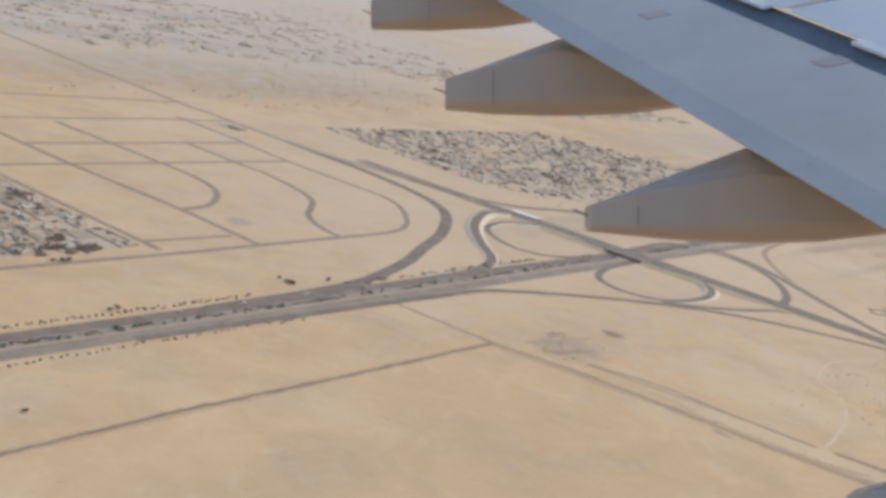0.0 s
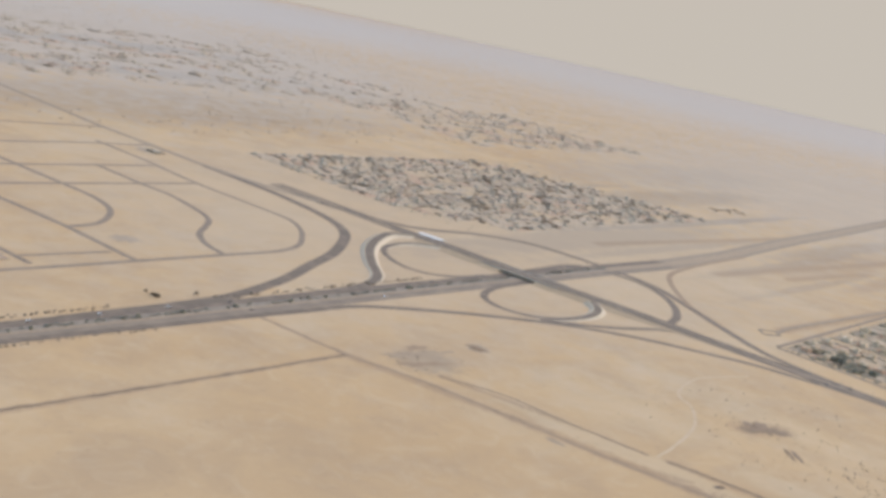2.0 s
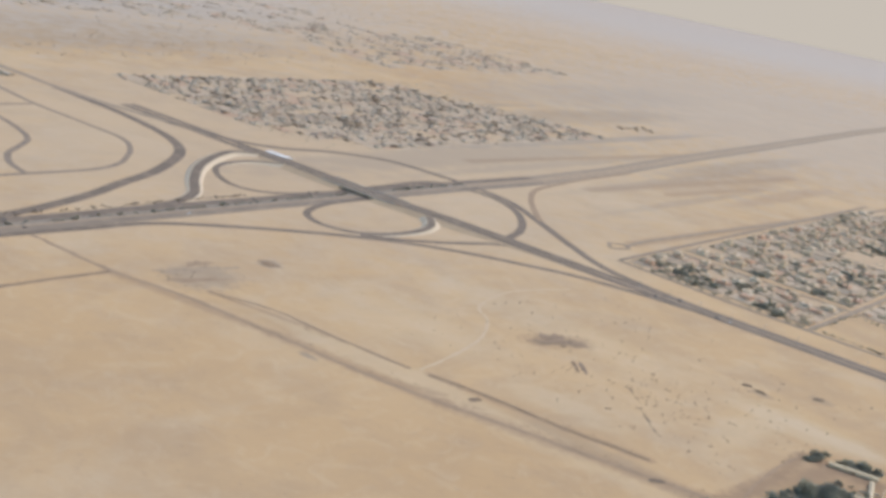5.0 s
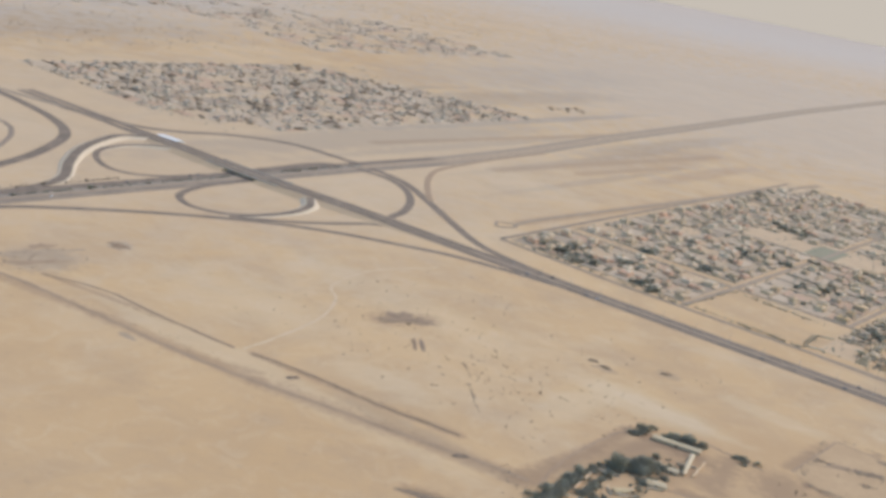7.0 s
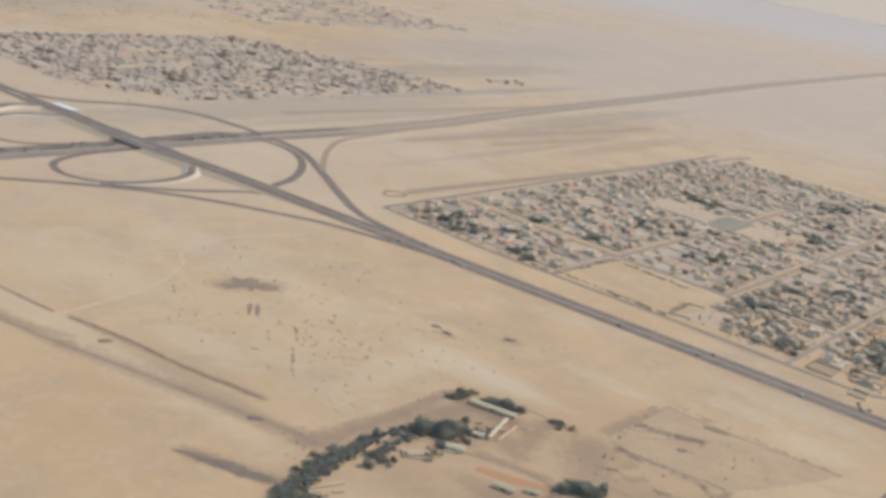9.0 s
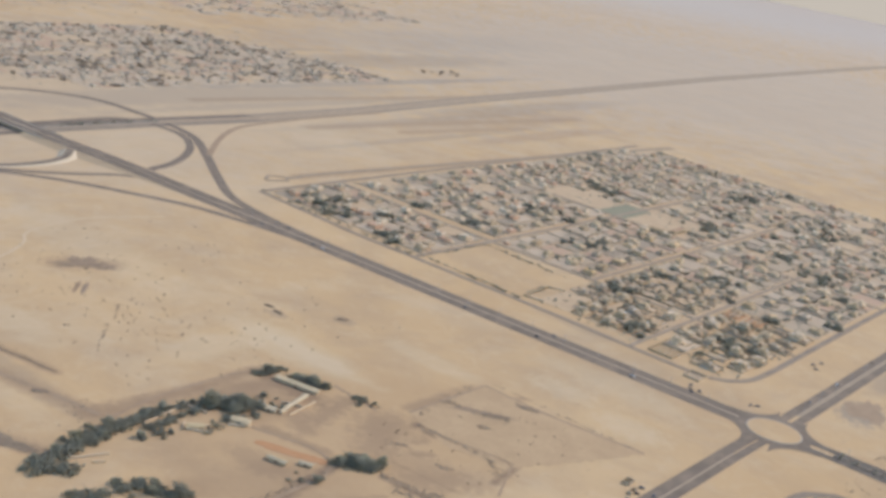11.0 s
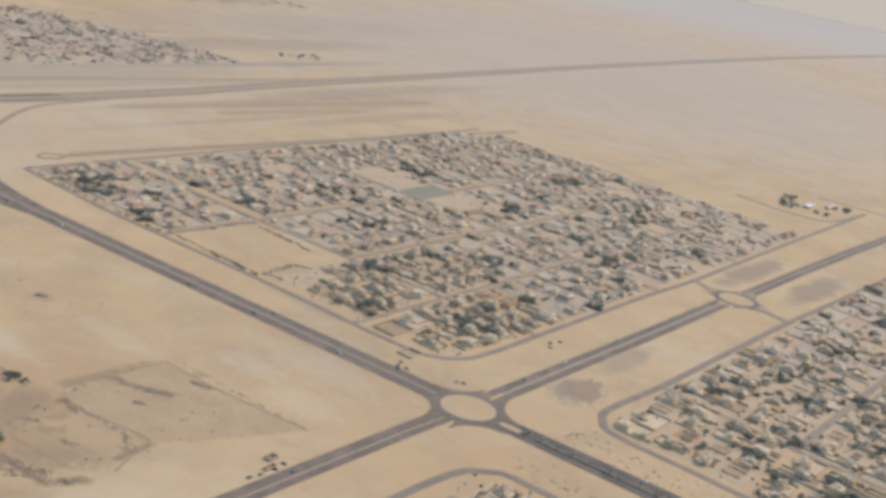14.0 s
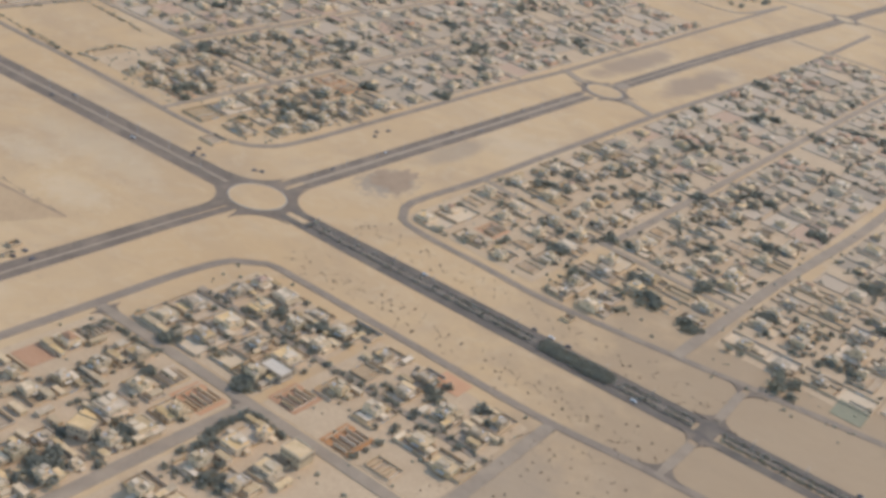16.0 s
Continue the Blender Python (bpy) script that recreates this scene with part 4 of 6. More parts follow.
def villa(seed, wall_mat, label, tiled=False, detail=True):
    """A flat-roofed walled villa: the main block is the thing; wings, roof, parapets, stair room, tanks, door and windows are its parts."""
    r = random.Random(seed)
    lx, ly, h = r.uniform(1.7, 2.6), r.uniform(1.8, 2.8), r.uniform(1.7, 2.5)
    body = part("villa", bevelled(box(bmesh.new(), -lx, lx, -ly, ly, -0.05, h), 0.05), wall_mat)
    part("roof", box(bmesh.new(), -lx + 0.16, lx - 0.16, -ly + 0.16, ly - 0.16, h + 0.004, h + 0.06), ROOF, body, "sun-bleached flat roof")
    part("parapet", parapet_ring(-lx - 0.03, lx + 0.03, -ly - 0.03, ly + 0.03, h), wall_mat, body)
    if tiled:
        bm = box(bmesh.new(), -lx * 0.55, lx * 0.5, -ly * 0.6, ly * 0.6, h + 0.06, h + 0.9, 0.0)
        part("stair_room", bm, wall_mat, body)
        bm = box(bmesh.new(), -lx * 0.65, lx * 0.6, -ly * 0.72, ly * 0.72, h + 0.904, h + 1.5, min(lx, ly) * 0.5)
        part("hipped_roof", bm, TILE, body, "red tiled hipped roof")
    else:
        sx, sy = r.choice((-1, 1)), r.choice((-1, 1))
        bm = bevelled(box(bmesh.new(), sx * lx * 0.45 - 0.9, sx * lx * 0.45 + 0.9, sy * ly * 0.4 - 0.8, sy * ly * 0.4 + 0.8, h + 0.06, h + 0.85), 0.04)
        part("stair_room", bm, wall_mat, body)
    wx = r.choice((-1, 1))
    wing_x0, wing_x1 = (lx + 0.004, lx + r.uniform(1.0, 1.9)) if wx > 0 else (-lx - r.uniform(1.0, 1.9), -lx - 0.004)
    low = r.uniform(0.9, 1.4)
    part("side_wing", bevelled(box(bmesh.new(), wing_x0, wing_x1, -ly * 0.8, ly * r.uniform(0.2, 0.9), -0.05, low), 0.04), wall_mat, body)
    part("porch", bevelled(box(bmesh.new(), -1.1, 1.1, -ly - 1.0, -ly - 0.004, 1.2, 1.45), 0.03), CONCRETE, body)
    if detail:
        back = r.uniform(0.7, 1.3)
        part("rear_wing", bevelled(box(bmesh.new(), -lx * r.uniform(0.5, 0.95), lx * r.uniform(0.0, 0.6), ly + 0.004, ly + r.uniform(1.2, 2.2), -0.05, back), 0.04), wall_mat, body)
        part("upper_room", bevelled(box(bmesh.new(), -lx * 0.9, lx * r.uniform(-0.2, 0.3), -ly * r.uniform(0.5, 0.9), ly * r.uniform(0.0, 0.4), h + 0.064, h + r.uniform(0.5, 0.9)), 0.04), wall_mat, body)
        part("door", box(bmesh.new(), -0.4, 0.4, -ly - 0.06, -ly + 0.02, 0, 0.95), DOORWOOD, body)
        windows_on(body, -lx, lx, -ly, ly, h * 0.45, h, 1)
        for k in range(2):
            bm = bmesh.new()
            bmesh.ops.create_cone(bm, cap_ends=True, segments=8, radius1=0.26, radius2=0.24, depth=0.5)
            bm.transform(pose(r.uniform(-0.6, 0.6) * lx, r.uniform(-0.7, -0.2) * ly, h + 0.31))
            part("water_tank", bm, CARWHITE, body, "white plastic roof tank")
    return tagged(body, label, "house", "villas of the quarter")


def shed(seed, label):
    """A low annex or majlis block along a plot's wall."""
    r = random.Random(seed)
    lx, ly, h = r.uniform(1.8, 3.2), r.uniform(1.0, 1.5), r.uniform(1.1, 1.5)
    body = part("annex", bevelled(box(bmesh.new(), -lx, lx, -ly, ly, -0.05, h), 0.04), WHITE if r.random() < 0.5 else CREAM)
    part("roof", box(bmesh.new(), -lx + 0.1, lx - 0.1, -ly + 0.1, ly - 0.1, h + 0.004, h + 0.07), ROOF, body)
    part("door", box(bmesh.new(), -0.35, 0.35, -ly - 0.05, -ly + 0.02, 0, 0.85), DOORWOOD, body)
    return tagged(body, label, "outbuilding", "annexes in the plots")


def compound(seed, lx, ly, gate=True):
    """Walls round a plot, one part a side, with a gate in the front wall and paving or sand inside."""
    r = random.Random(seed)
    h, t = r.uniform(0.55, 0.75), 0.14
    floor_mat = (YARD, PAVED, YARD, PAVED, DARKYARD)[seed % 5]
    bm = bevelled(box(bmesh.new(), -lx + t, lx - t, -ly + t, ly - t, -0.05, 0.05), 0.02)
    base = part("walled_plot", bm, floor_mat)
    for q in ((-lx, lx, ly - t, ly), (-lx, -lx + t, -ly, ly - t - 0.003), (lx - t, lx, -ly, ly - t - 0.003), (-lx + t + 0.003, -1.2, -ly, -ly + t), (1.2, lx - t - 0.003, -ly, -ly + t)):
        part("wall", box(bmesh.new(), *q, -0.05, h * r.uniform(0.93, 1.05)), WALLING, base)
    cut = r.uniform(-0.4, 0.5) * ly
    part("inner_wall", box(bmesh.new(), -lx + t + 0.003, lx * r.uniform(-0.2, 0.7), cut, cut + t, 0.04, h * 0.9), WALLING, base)
    part("gate", box(bmesh.new(), -1.19, 1.19, -ly + 0.03, -ly + 0.09, 0.06, h * 0.95), METAL, base, "grey sheet-metal gate")
    return tagged(base, "paved yard inside a rendered compound wall", "compound", "walled plots")


def foundation(seed):
    """A plot with the low block walls of a house being built."""
    r = random.Random(seed)
    base = part("building_site", bevelled(box(bmesh.new(), -4.6, 4.6, -6.5, 6.5, -0.05, 0.06), 0.02), REDSOIL if seed == 190 else TRODDEN)
    for k in range(6):
        x = -3.6 + k * 1.44
        part("block_wall", box(bmesh.new(), x - 0.14, x + 0.14, -4.5, r.uniform(1.0, 4.5), 0.05, r.uniform(0.35, 0.9)), WALLING, base)
    for y in (-4.7, 4.6):
        part("block_wall", box(bmesh.new(), -3.9, 3.9, y - 0.14, y + 0.14, 0.05, r.uniform(0.3, 0.7)), WALLING, base)
    return tagged(base, "unfinished house with rows of low block walls", "building site", "building sites")


VILLAS = [villa(100 + i, mat, label, tiled) for i, (mat, label, tiled) in enumerate((
    (CREAM, "cream two-storey villa with a flat roof and roof room", False), (WHITE, "white two-storey villa with a flat roof and side wing", False), (TAN, "tan rendered villa with a flat roof", False),
    (CREAM, "cream villa with a small roof room", False), (WHITE, "whitewashed villa with a porch and roof tanks", False), (TAN, "sand-coloured villa with a low side wing", False), (WHITE, "white villa with a red tiled hipped roof", True)))]
SHEDS = [shed(150 + i, "low white annex along the plot wall") for i in range(4)]
PLOTS = [compound(170 + i, lx, ly) for i, (lx, ly) in enumerate(((4.7, 9.6), (4.6, 9.3), (4.75, 9.7), (4.7, 9.5), (4.6, 9.6)))]
SITES = [foundation(190), foundation(191)]


FAR_HOUSES, FAR_WALLS, FAR_YARDS, FAR_LEAVES, FAR_HAZED, DISTANT_HOUSES = ([], []), ([], []), ([], []), ([], []), ([], []), ([], [])


def add_box(store, a, b, ha, hb, z0, z1):
    """One more block for a joined far mesh."""
    verts, faces = store
    k = len(verts)
    for z in (z0, z1):
        for sa, sb in ((-1, -1), (1, -1), (1, 1), (-1, 1)):
            verts.append(at(a + sa * ha, b + sb * hb, z))
    faces += [tuple(k + i for i in f) for f in ((3, 2, 1, 0), (4, 5, 6, 7), (0, 1, 5, 4), (1, 2, 6, 5), (2, 3, 7, 6), (3, 0, 4, 7))]


def add_crown(a, b, radius, n=26):
    """One more far tree: ragged leaf clumps in an uneven heap down to the ground."""
    # past a = -440 crowns are paled and lowered to imitate haze
    verts, faces = FAR_HAZED if a < -440 else FAR_LEAVES
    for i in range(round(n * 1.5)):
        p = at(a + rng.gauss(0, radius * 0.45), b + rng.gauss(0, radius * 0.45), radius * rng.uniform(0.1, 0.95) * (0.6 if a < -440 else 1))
        s, k = radius * rng.uniform(0.15, 0.33), len(verts)
        turn = Euler((rng.uniform(-0.9, 0.9), rng.uniform(-0.9, 0.9), rng.uniform(0, 6.3))).to_matrix()
        for q in ((-1, -0.6, -0.25), (1, -0.7, -0.2), (0.9, 0.7, -0.3), (-0.8, 0.8, -0.2), (0.05, 0.0, 0.45)):
            verts.append(p + turn @ Vector(q) * s)
        faces += [(k, k + 1, k + 4), (k + 1, k + 2, k + 4), (k + 2, k + 3, k + 4), (k + 3, k, k + 4)]


def clump(a, b, n, spread, low=1.0, high=1.9):
    """A grove of crowns that have grown together."""
    for k in range(n):
        add_crown(a + rng.gauss(0, spread), b + rng.gauss(0, spread), rng.uniform(low, high), 34)


# plots kept free for the building sites and bare soil further down: a, b, reach
PINNED = ((91, -34, 4), (104, -34, 4), (59.6, -115, 4.5), (93.7, -85.3, 4.5), (37, -86, 5), (98, -32.5, 4.5), (79, -69, 4.5), (97, -71.3, 4.5), (59.2, -63.5, 4.5), (69.8, -32.6, 4.5), (108.6, -72.7, 4.5), (31, -105, 5), (31.2, -87.2, 4.5), (-134.8, 199.3, 8), (-126.7, 206, 6), (-109, 163.6, 6), (-170, 208, 10), (-168, 196, 9), (-172, 220, 9))


def pinned(a, b):
    return any(math.hypot(a - x, b - y) < reach for x, y, reach in PINNED)


BLOCKS = {}


def block_part(name, mat, m, parent=None, label=""):
    """A bevelled block of one shared mesh a material, set and sized by m."""
    if mat.name not in BLOCKS:
        BLOCKS[mat.name] = mesh_of("block", bevelled(box(bmesh.new(), -1, 1, -1, 1, 0, 1), 0.03), mat)
    ob = part(name, BLOCKS[mat.name], mat, parent, label)
    ob.matrix_basis = m
    return ob


def small_house(a, b, ha, hb, h):
    """A flat-roofed house seen from afar: main block, roof room, side wing and pale roof."""
    mat, label = rng.choice(((CREAM, "cream flat-roofed house in a walled yard"), (WHITE, "whitewashed flat-roofed house in a walled yard"), (TAN, "tan flat-roofed house in a walled yard")))
    body = block_part("house", mat, grid_pose(a, b, -0.05) @ Matrix.Diagonal((ha, hb, h + 0.05, 1)))
    block_part("roof", ROOF, Matrix.Translation((0, 0, 1.002)) @ Matrix.Diagonal((0.93, 0.93, 0.03, 1)), body)
    block_part("roof_room", mat, Matrix.Translation((rng.uniform(-0.4, 0.4), rng.uniform(-0.4, 0.4), 1.034)) @ Matrix.Diagonal((rng.uniform(0.3, 0.55), rng.uniform(0.3, 0.5), rng.uniform(0.25, 0.5), 1)), body)
    if rng.random() < 0.6:
        wide = rng.uniform(0.2, 0.35)
        block_part("side_wing", mat, Matrix.Translation((rng.choice((-1, 1)) * (1.004 + wide), rng.uniform(-0.3, 0.3), 0)) @ Matrix.Diagonal((wide, 0.65, 0.6, 1)), body)
    return tagged(body, label, "house", "houses of the quarters")


def far_lot(a, b, la, lb, green):
    """A far plot: yard, walls, a house of two or three blocks, annexes, a few trees."""
    distant = a < -440 and b > 0
    kind = rng.random()
    if kind < 0.09 or pinned(a, b):
        return
    add_box(FAR_YARDS, a, b, la - 0.1, lb - 0.1, -0.05, 0.06)
    h = rng.uniform(0.35, 0.55)
    if not distant:
        for q in ((a - la, b, 0.09, lb), (a + la, b, 0.09, lb), (a, b - lb, la, 0.09), (a, b + lb, la, 0.09)):
            if rng.random() < 0.8:
                add_box(FAR_WALLS, *q, -0.05, h)
    if kind > (0.5 if a < -440 and b < 0 else 0.14):
        # distant houses are halved in height so they look as flat as through haze
        ma, mb, mh = min(la - 0.6, rng.uniform(1.4, 2.7)), min(lb - 0.6, rng.uniform(1.4, 2.7)), rng.uniform(1.2, 2.1) * (0.5 if a < -440 else 1.0)
        ca, cb = a + rng.uniform(-1, 1) * (la - ma - 0.3), b + rng.uniform(-1, 1) * (lb - mb - 0.3)
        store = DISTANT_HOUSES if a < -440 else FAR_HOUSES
        single = a > -172 and -150 < b < 190
        if single:
            small_house(ca, cb, ma, mb, mh)
        else:
            add_box(store, ca, cb, ma, mb, -0.05, mh)
            add_box(store, ca + rng.uniform(-0.4, 0.4) * ma, cb + rng.uniform(-0.4, 0.4) * mb, ma * rng.uniform(0.3, 0.55), mb * rng.uniform(0.3, 0.5), mh + 0.004, mh + rng.uniform(0.4, 0.9))
        if not single and rng.random() < 0.6:
            add_box(store, ca + rng.choice((-1, 1)) * (ma + 0.75), cb + rng.uniform(-0.8, 0.8), 0.74, mb * 0.7, -0.05, mh * 0.6)
        for k in range(rng.choice((0, 0, 1, 2))):
            sa, sb = rng.choice((-1, 1)), rng.choice((-1, 1))
            if rng.random() < 0.5:
                add_box(store, a + sa * (la - 1.1), b + rng.uniform(-0.6, 0.6) * lb, 0.8, rng.uniform(0.7, 1.5), -0.05, rng.uniform(0.7, 1.2))
            else:
                add_box(store, a + rng.uniform(-0.6, 0.6) * la, b + sb * (lb - 1.1), rng.uniform(0.7, 1.5), 0.8, -0.05, rng.uniform(0.7, 1.2))
    for k in range(rng.choice((0, 0, 0, 1, 1, 2)) + green):
        add_crown(a + rng.uniform(-1, 1) * la, b + rng.uniform(-1, 1) * lb, rng.uniform(0.6, 1.6))
    if rng.random() < (0.08 if distant else 0.075):
        clump(a + rng.uniform(-1, 1) * la, b + rng.uniform(-1, 1) * lb, rng.choice((5, 8, 12)), 1.7)


def lot(a, b, la, lb):
    """One plot: walls, villa, annexes and garden trees, a building site, or bare sand."""
    kind = rng.random()
    if pinned(a, b):
        return
    across = la > lb
    turn = rng.choice((90, -90)) if across else rng.choice((0, 180))
    hu, hv = (lb, la) if across else (la, lb)
    if kind < (0.08 if b < 0 else 0.1):
        put(rng.choice(SITES), grid_pose(a, b, 0.0, turn) @ Matrix.Diagonal((hu / 4.8, hv / 6.8, 1, 1)))
        return
    put(rng.choice(PLOTS), grid_pose(a, b, 0.0, turn) @ Matrix.Diagonal((hu / 4.72, hv / 9.65, 1, 1)))
    if kind > 0.95:
        return
    c, s = math.cos(radians(turn)), math.sin(radians(turn))

    def inside(u, v):
        return a + u * c - v * s, b + u * s + v * c
    size = min(1.05 if b < 0 else 0.98, hu / (4.1 if b < 0 else 4.4)) * rng.uniform(0.85, 1.0)
    pa, pb = inside(rng.uniform(-0.2, 0.2) * hu, rng.uniform(-1, 1) * max(0.0, hv - 4.2 * size))
    put(VILLAS[rng.randrange(6)] if rng.random() < 0.94 else VILLAS[6], grid_pose(pa, pb, 0.05, turn + rng.choice((0, 90, 180, 270))) @ Matrix.Diagonal((size, size, min(size, 1.0) * rng.uniform(0.8, 1.08), 1)))
    for k in range(rng.choice((0, 1, 1, 2)) + 1 if b < 0 else rng.choice((0, 0, 0, 1))):
        pa, pb = inside(rng.choice((-1, 1)) * (hu - 1.3), rng.uniform(-0.7, 0.7) * hv)
        put(rng.choice(SHEDS), grid_pose(pa, pb, 0.05, turn + 90) @ Matrix.Diagonal((rng.uniform(0.6, 0.95), 0.8, rng.uniform(0.75, 1), 1)))
    for k in range(rng.choice((0, 1, 2, 3)) - (b < -80)):
        pa, pb = inside(rng.uniform(-1, 1) * hu, rng.choice((-1, 1)) * rng.uniform(0.5, 1.0) * hv)
        put_tree(pa, pb, None, rng.uniform(0.4, 0.75)) if rng.random() < 0.25 else add_crown(pa, pb, rng.uniform(0.4, 1.3), 30)
    if rng.random() < (0.06 if b < -80 else 0.13 if b < 0 else 0.15):
        ga, gb = inside(rng.uniform(-1, 1) * hu, rng.choice((-0.8, 0.8)) * hv)
        clump(ga, gb, rng.choice((5, 8, 12)), 1.7, 0.9, 1.7)


def quarter(a0, a1, b0, b1, near, skip=lambda a, b: False, green=0, most=17.5, soil=True):
    """A block of plots of uneven size, split again and again, with lanes between the larger pieces."""
    if soil:
        bm = bevelled(box(bmesh.new(), a0 - 0.6, a1 + 0.6, b0 - 0.6, b1 + 0.6, -0.05, 0.034), 0.015)
        ob = part("lane_ground", bm, TRODDEN)
        ob.matrix_basis = grid_pose(0, 0)
        tagged(ob, "trodden brown soil of the lanes between plots", "ground", kind="structure")
    la, lb = a1 - a0, b1 - b0
    if max(la, lb) > most:
        gap = 2.2 if max(la, lb) > 60 else 1.5 if max(la, lb) > 34 else 0.1
        t = rng.uniform(0.42, 0.58)
        if la > lb:
            m = a0 + la * t
            quarter(a0, m - gap / 2, b0, b1, near, skip, green, most, False)
            quarter(m + gap / 2, a1, b0, b1, near, skip, green, most, False)
        else:
            m = b0 + lb * t
            quarter(a0, a1, b0, m - gap / 2, near, skip, green, most, False)
            quarter(a0, a1, m + gap / 2, b1, near, skip, green, most, False)
        if gap > 1 and not skip((a0 + a1) / 2, (b0 + b1) / 2):  # lane trees
            for k in range(int(max(la, lb) / 9)):
                t2 = rng.random()
                pa, pb = (m, b0 + lb * t2) if la > lb else (a0 + la * t2, m)
                if not skip(pa, pb):
                    add_crown(pa + rng.gauss(0, 0.7), pb + rng.gauss(0, 0.7), rng.uniform(0.6, 1.3), 30)
        return
    a, b = (a0 + a1) / 2, (b0 + b1) / 2
    if skip(a, b):
        return
    if near:
        lot(a, b, la / 2 - 0.05, lb / 2 - 0.05)
    else:
        far_lot(a, b, la / 2 - 0.15, lb / 2 - 0.15, green)


# quarter by the crossing, its near side first
quarter(31, 72, -76, -54, True, most=13.2)
quarter(33, 72, -50.5, -34, True, most=13.2)
quarter(76, 122, -76, -54, True, lambda a, b: a > 113 and b < -66, most=13.2)
quarter(76, 121, -50.5, -33, True, most=13.2)
for k in range(46):  # trees of the alley
    add_crown(34 + k * 1.95 + rng.gauss(0, 0.5), -52.2 + rng.gauss(0, 0.8), rng.uniform(0.6, 1.1), 30)
quarter(26, 71, -150, -82, True, most=13.2)
quarter(77, 122, -140, -82, True, lambda a, b: a > 98 and b > -110, most=14)
quarter(26, 70, -330, -151, False)
quarter(77, 123, -330, -141, False)
# quarter across the boulevard
quarter(34, 81, 33, 80, True)
quarter(85, 128, 31, 74, True, lambda a, b: a > 108 and b < 50, soil=False)
quarter(34, 81, 84, 160, True)
quarter(85, 129, 79, 150, True)
quarter(135, 180, 50, 120, True)
quarter(182, 212, 58, 170, False)
quarter(35, 81, 161, 430, False)
quarter(86, 131, 151, 430, False)
quarter(139, 180, 122, 430, False)
quarter(182, 212, 172, 430, False)
quarter(214, 330, 68, 430, False)
# quarter behind the roundabout
quarter(-64, -26, 26, 110, True, lambda a, b: a > -36 and b < 34, soil=False)
quarter(-112, -68, 30, 74, True, lambda a, b: a < -96 and b < 50)
quarter(-111, -68, 79, 126, True)
quarter(-111, -68, 127.5, 188, False)
quarter(-64, -26, 111, 188, False)
quarter(-165, -117, 79, 188, False)
quarter(-259, -171, 27, 74, False)
quarter(-257, -171, 84, 188, False)
quarter(-164, -115, 193, 284, False, lambda a, b: b < 230 and a < -130)
quarter(-110, -26, 193, 284, False)
quarter(-257, -170, 193, 284, False, lambda a, b: -212 < a < -182 and b < 212)
quarter(-259, -26, 292, 392, False)
# far quarter beyond the highway, the one among the empty plots, and towns farther out
quarter(-640, -452, 25, 350, False, lambda a, b: b < 20 + (a + 515) * 0.95 or b > 290 + (a + 645) * 0.4, 0, 19, False)
quarter(-640, -448, -420, -270, False, green=0, most=12.5)
quarter(-900, -700, 380, 700, False, lambda a, b: rng.random() < 0.35, 0, 24, False)
quarter(-1300, -900, 0, 620, False, lambda a, b: rng.random() < 0.62, 0, 24, False)

# ---- green belts ----
for a, b, n, spread in ((-72, 38, 7, 5), (-44, 64, 6, 5), (-84, 137, 9, 6), (-100, 75, 8, 6), (72, 125, 7, 5), (117, 82, 6, 4), (85, 84, 5, 5), (112, 55, 8, 5), (158, 44, 6, 5), (-150, 120, 9, 9), (-190, 150, 9, 9),
                         (-130, 230, 12, 10), (-60, 200, 10, 8), (-90, 300, 14, 12), (-200, 240, 14, 12), (-150, 330, 14, 14), (-240, 40, 14, 8), (-225, 33, 12, 7), (-190, 30, 14, 6), (60, 200, 12, 7), (100, 170, 10, 8), (60, 270, 12, 9), (110, 300, 14, 12)):
    for k in range(n):
        add_crown(a + rng.gauss(0, spread * 0.6), b + rng.gauss(0, spread * 0.6), rng.uniform(1.2, 2.3), 40)
for k in range(110):  # beyond the highway
    a, b = rng.uniform(-640, -455), rng.uniform(25, 350)
    if not (b < 20 + (a + 515) * 0.95 or b > 290 + (a + 645) * 0.4):
        add_crown(a, b, rng.uniform(1.2, 2.6))
for k in range(60):
    add_crown(rng.uniform(-560, -448), rng.uniform(-360, -270), rng.uniform(1.0, 2.0))
for k in range(40):
    add_crown(rng.gauss(-452, 3.0), rng.gauss(-308, 8.0), rng.uniform(0.8, 1.8))

# two planted rows along the boulevard's median, grown together into one dark grove on a short stretch
def row_gap(a):
    return any(abs(a - x) < reach for x, reach in ((101.5, 1.3), (126, 1.3), (152, 3.8), (86, 0.8), (139, 0.8)))


a = 22.0
while a < 300:
    if not row_gap(a):
        for off in (-1.35, 1.35):
            put(rng.choice(PALMS), grid_pose(a + rng.uniform(-0.4, 0.4), 0.0405 * a + off + rng.uniform(-0.2, 0.2), 0.12, rng.uniform(0, 360)) @ Matrix.Scale(rng.uniform(0.5, 0.75), 4))
    a += 5.6
a = 24.0
while a < 300:
    grove = 103 < a < 124.5
    for off in (-2.4, -1.0, 0.0, 1.0, 2.4) if grove else (-1.35, 1.35):
        if not row_gap(a) and (a > 70 or rng.random() < 0.6):
            add_crown(a + rng.gauss(0, 0.2), 0.0405 * a + off + rng.gauss(0, 0.2), rng.uniform(0.7, 1.2) if grove else rng.uniform(0.3, 0.55) if a < 75 else rng.uniform(0.45, 0.75), 15)
    a += 0.85
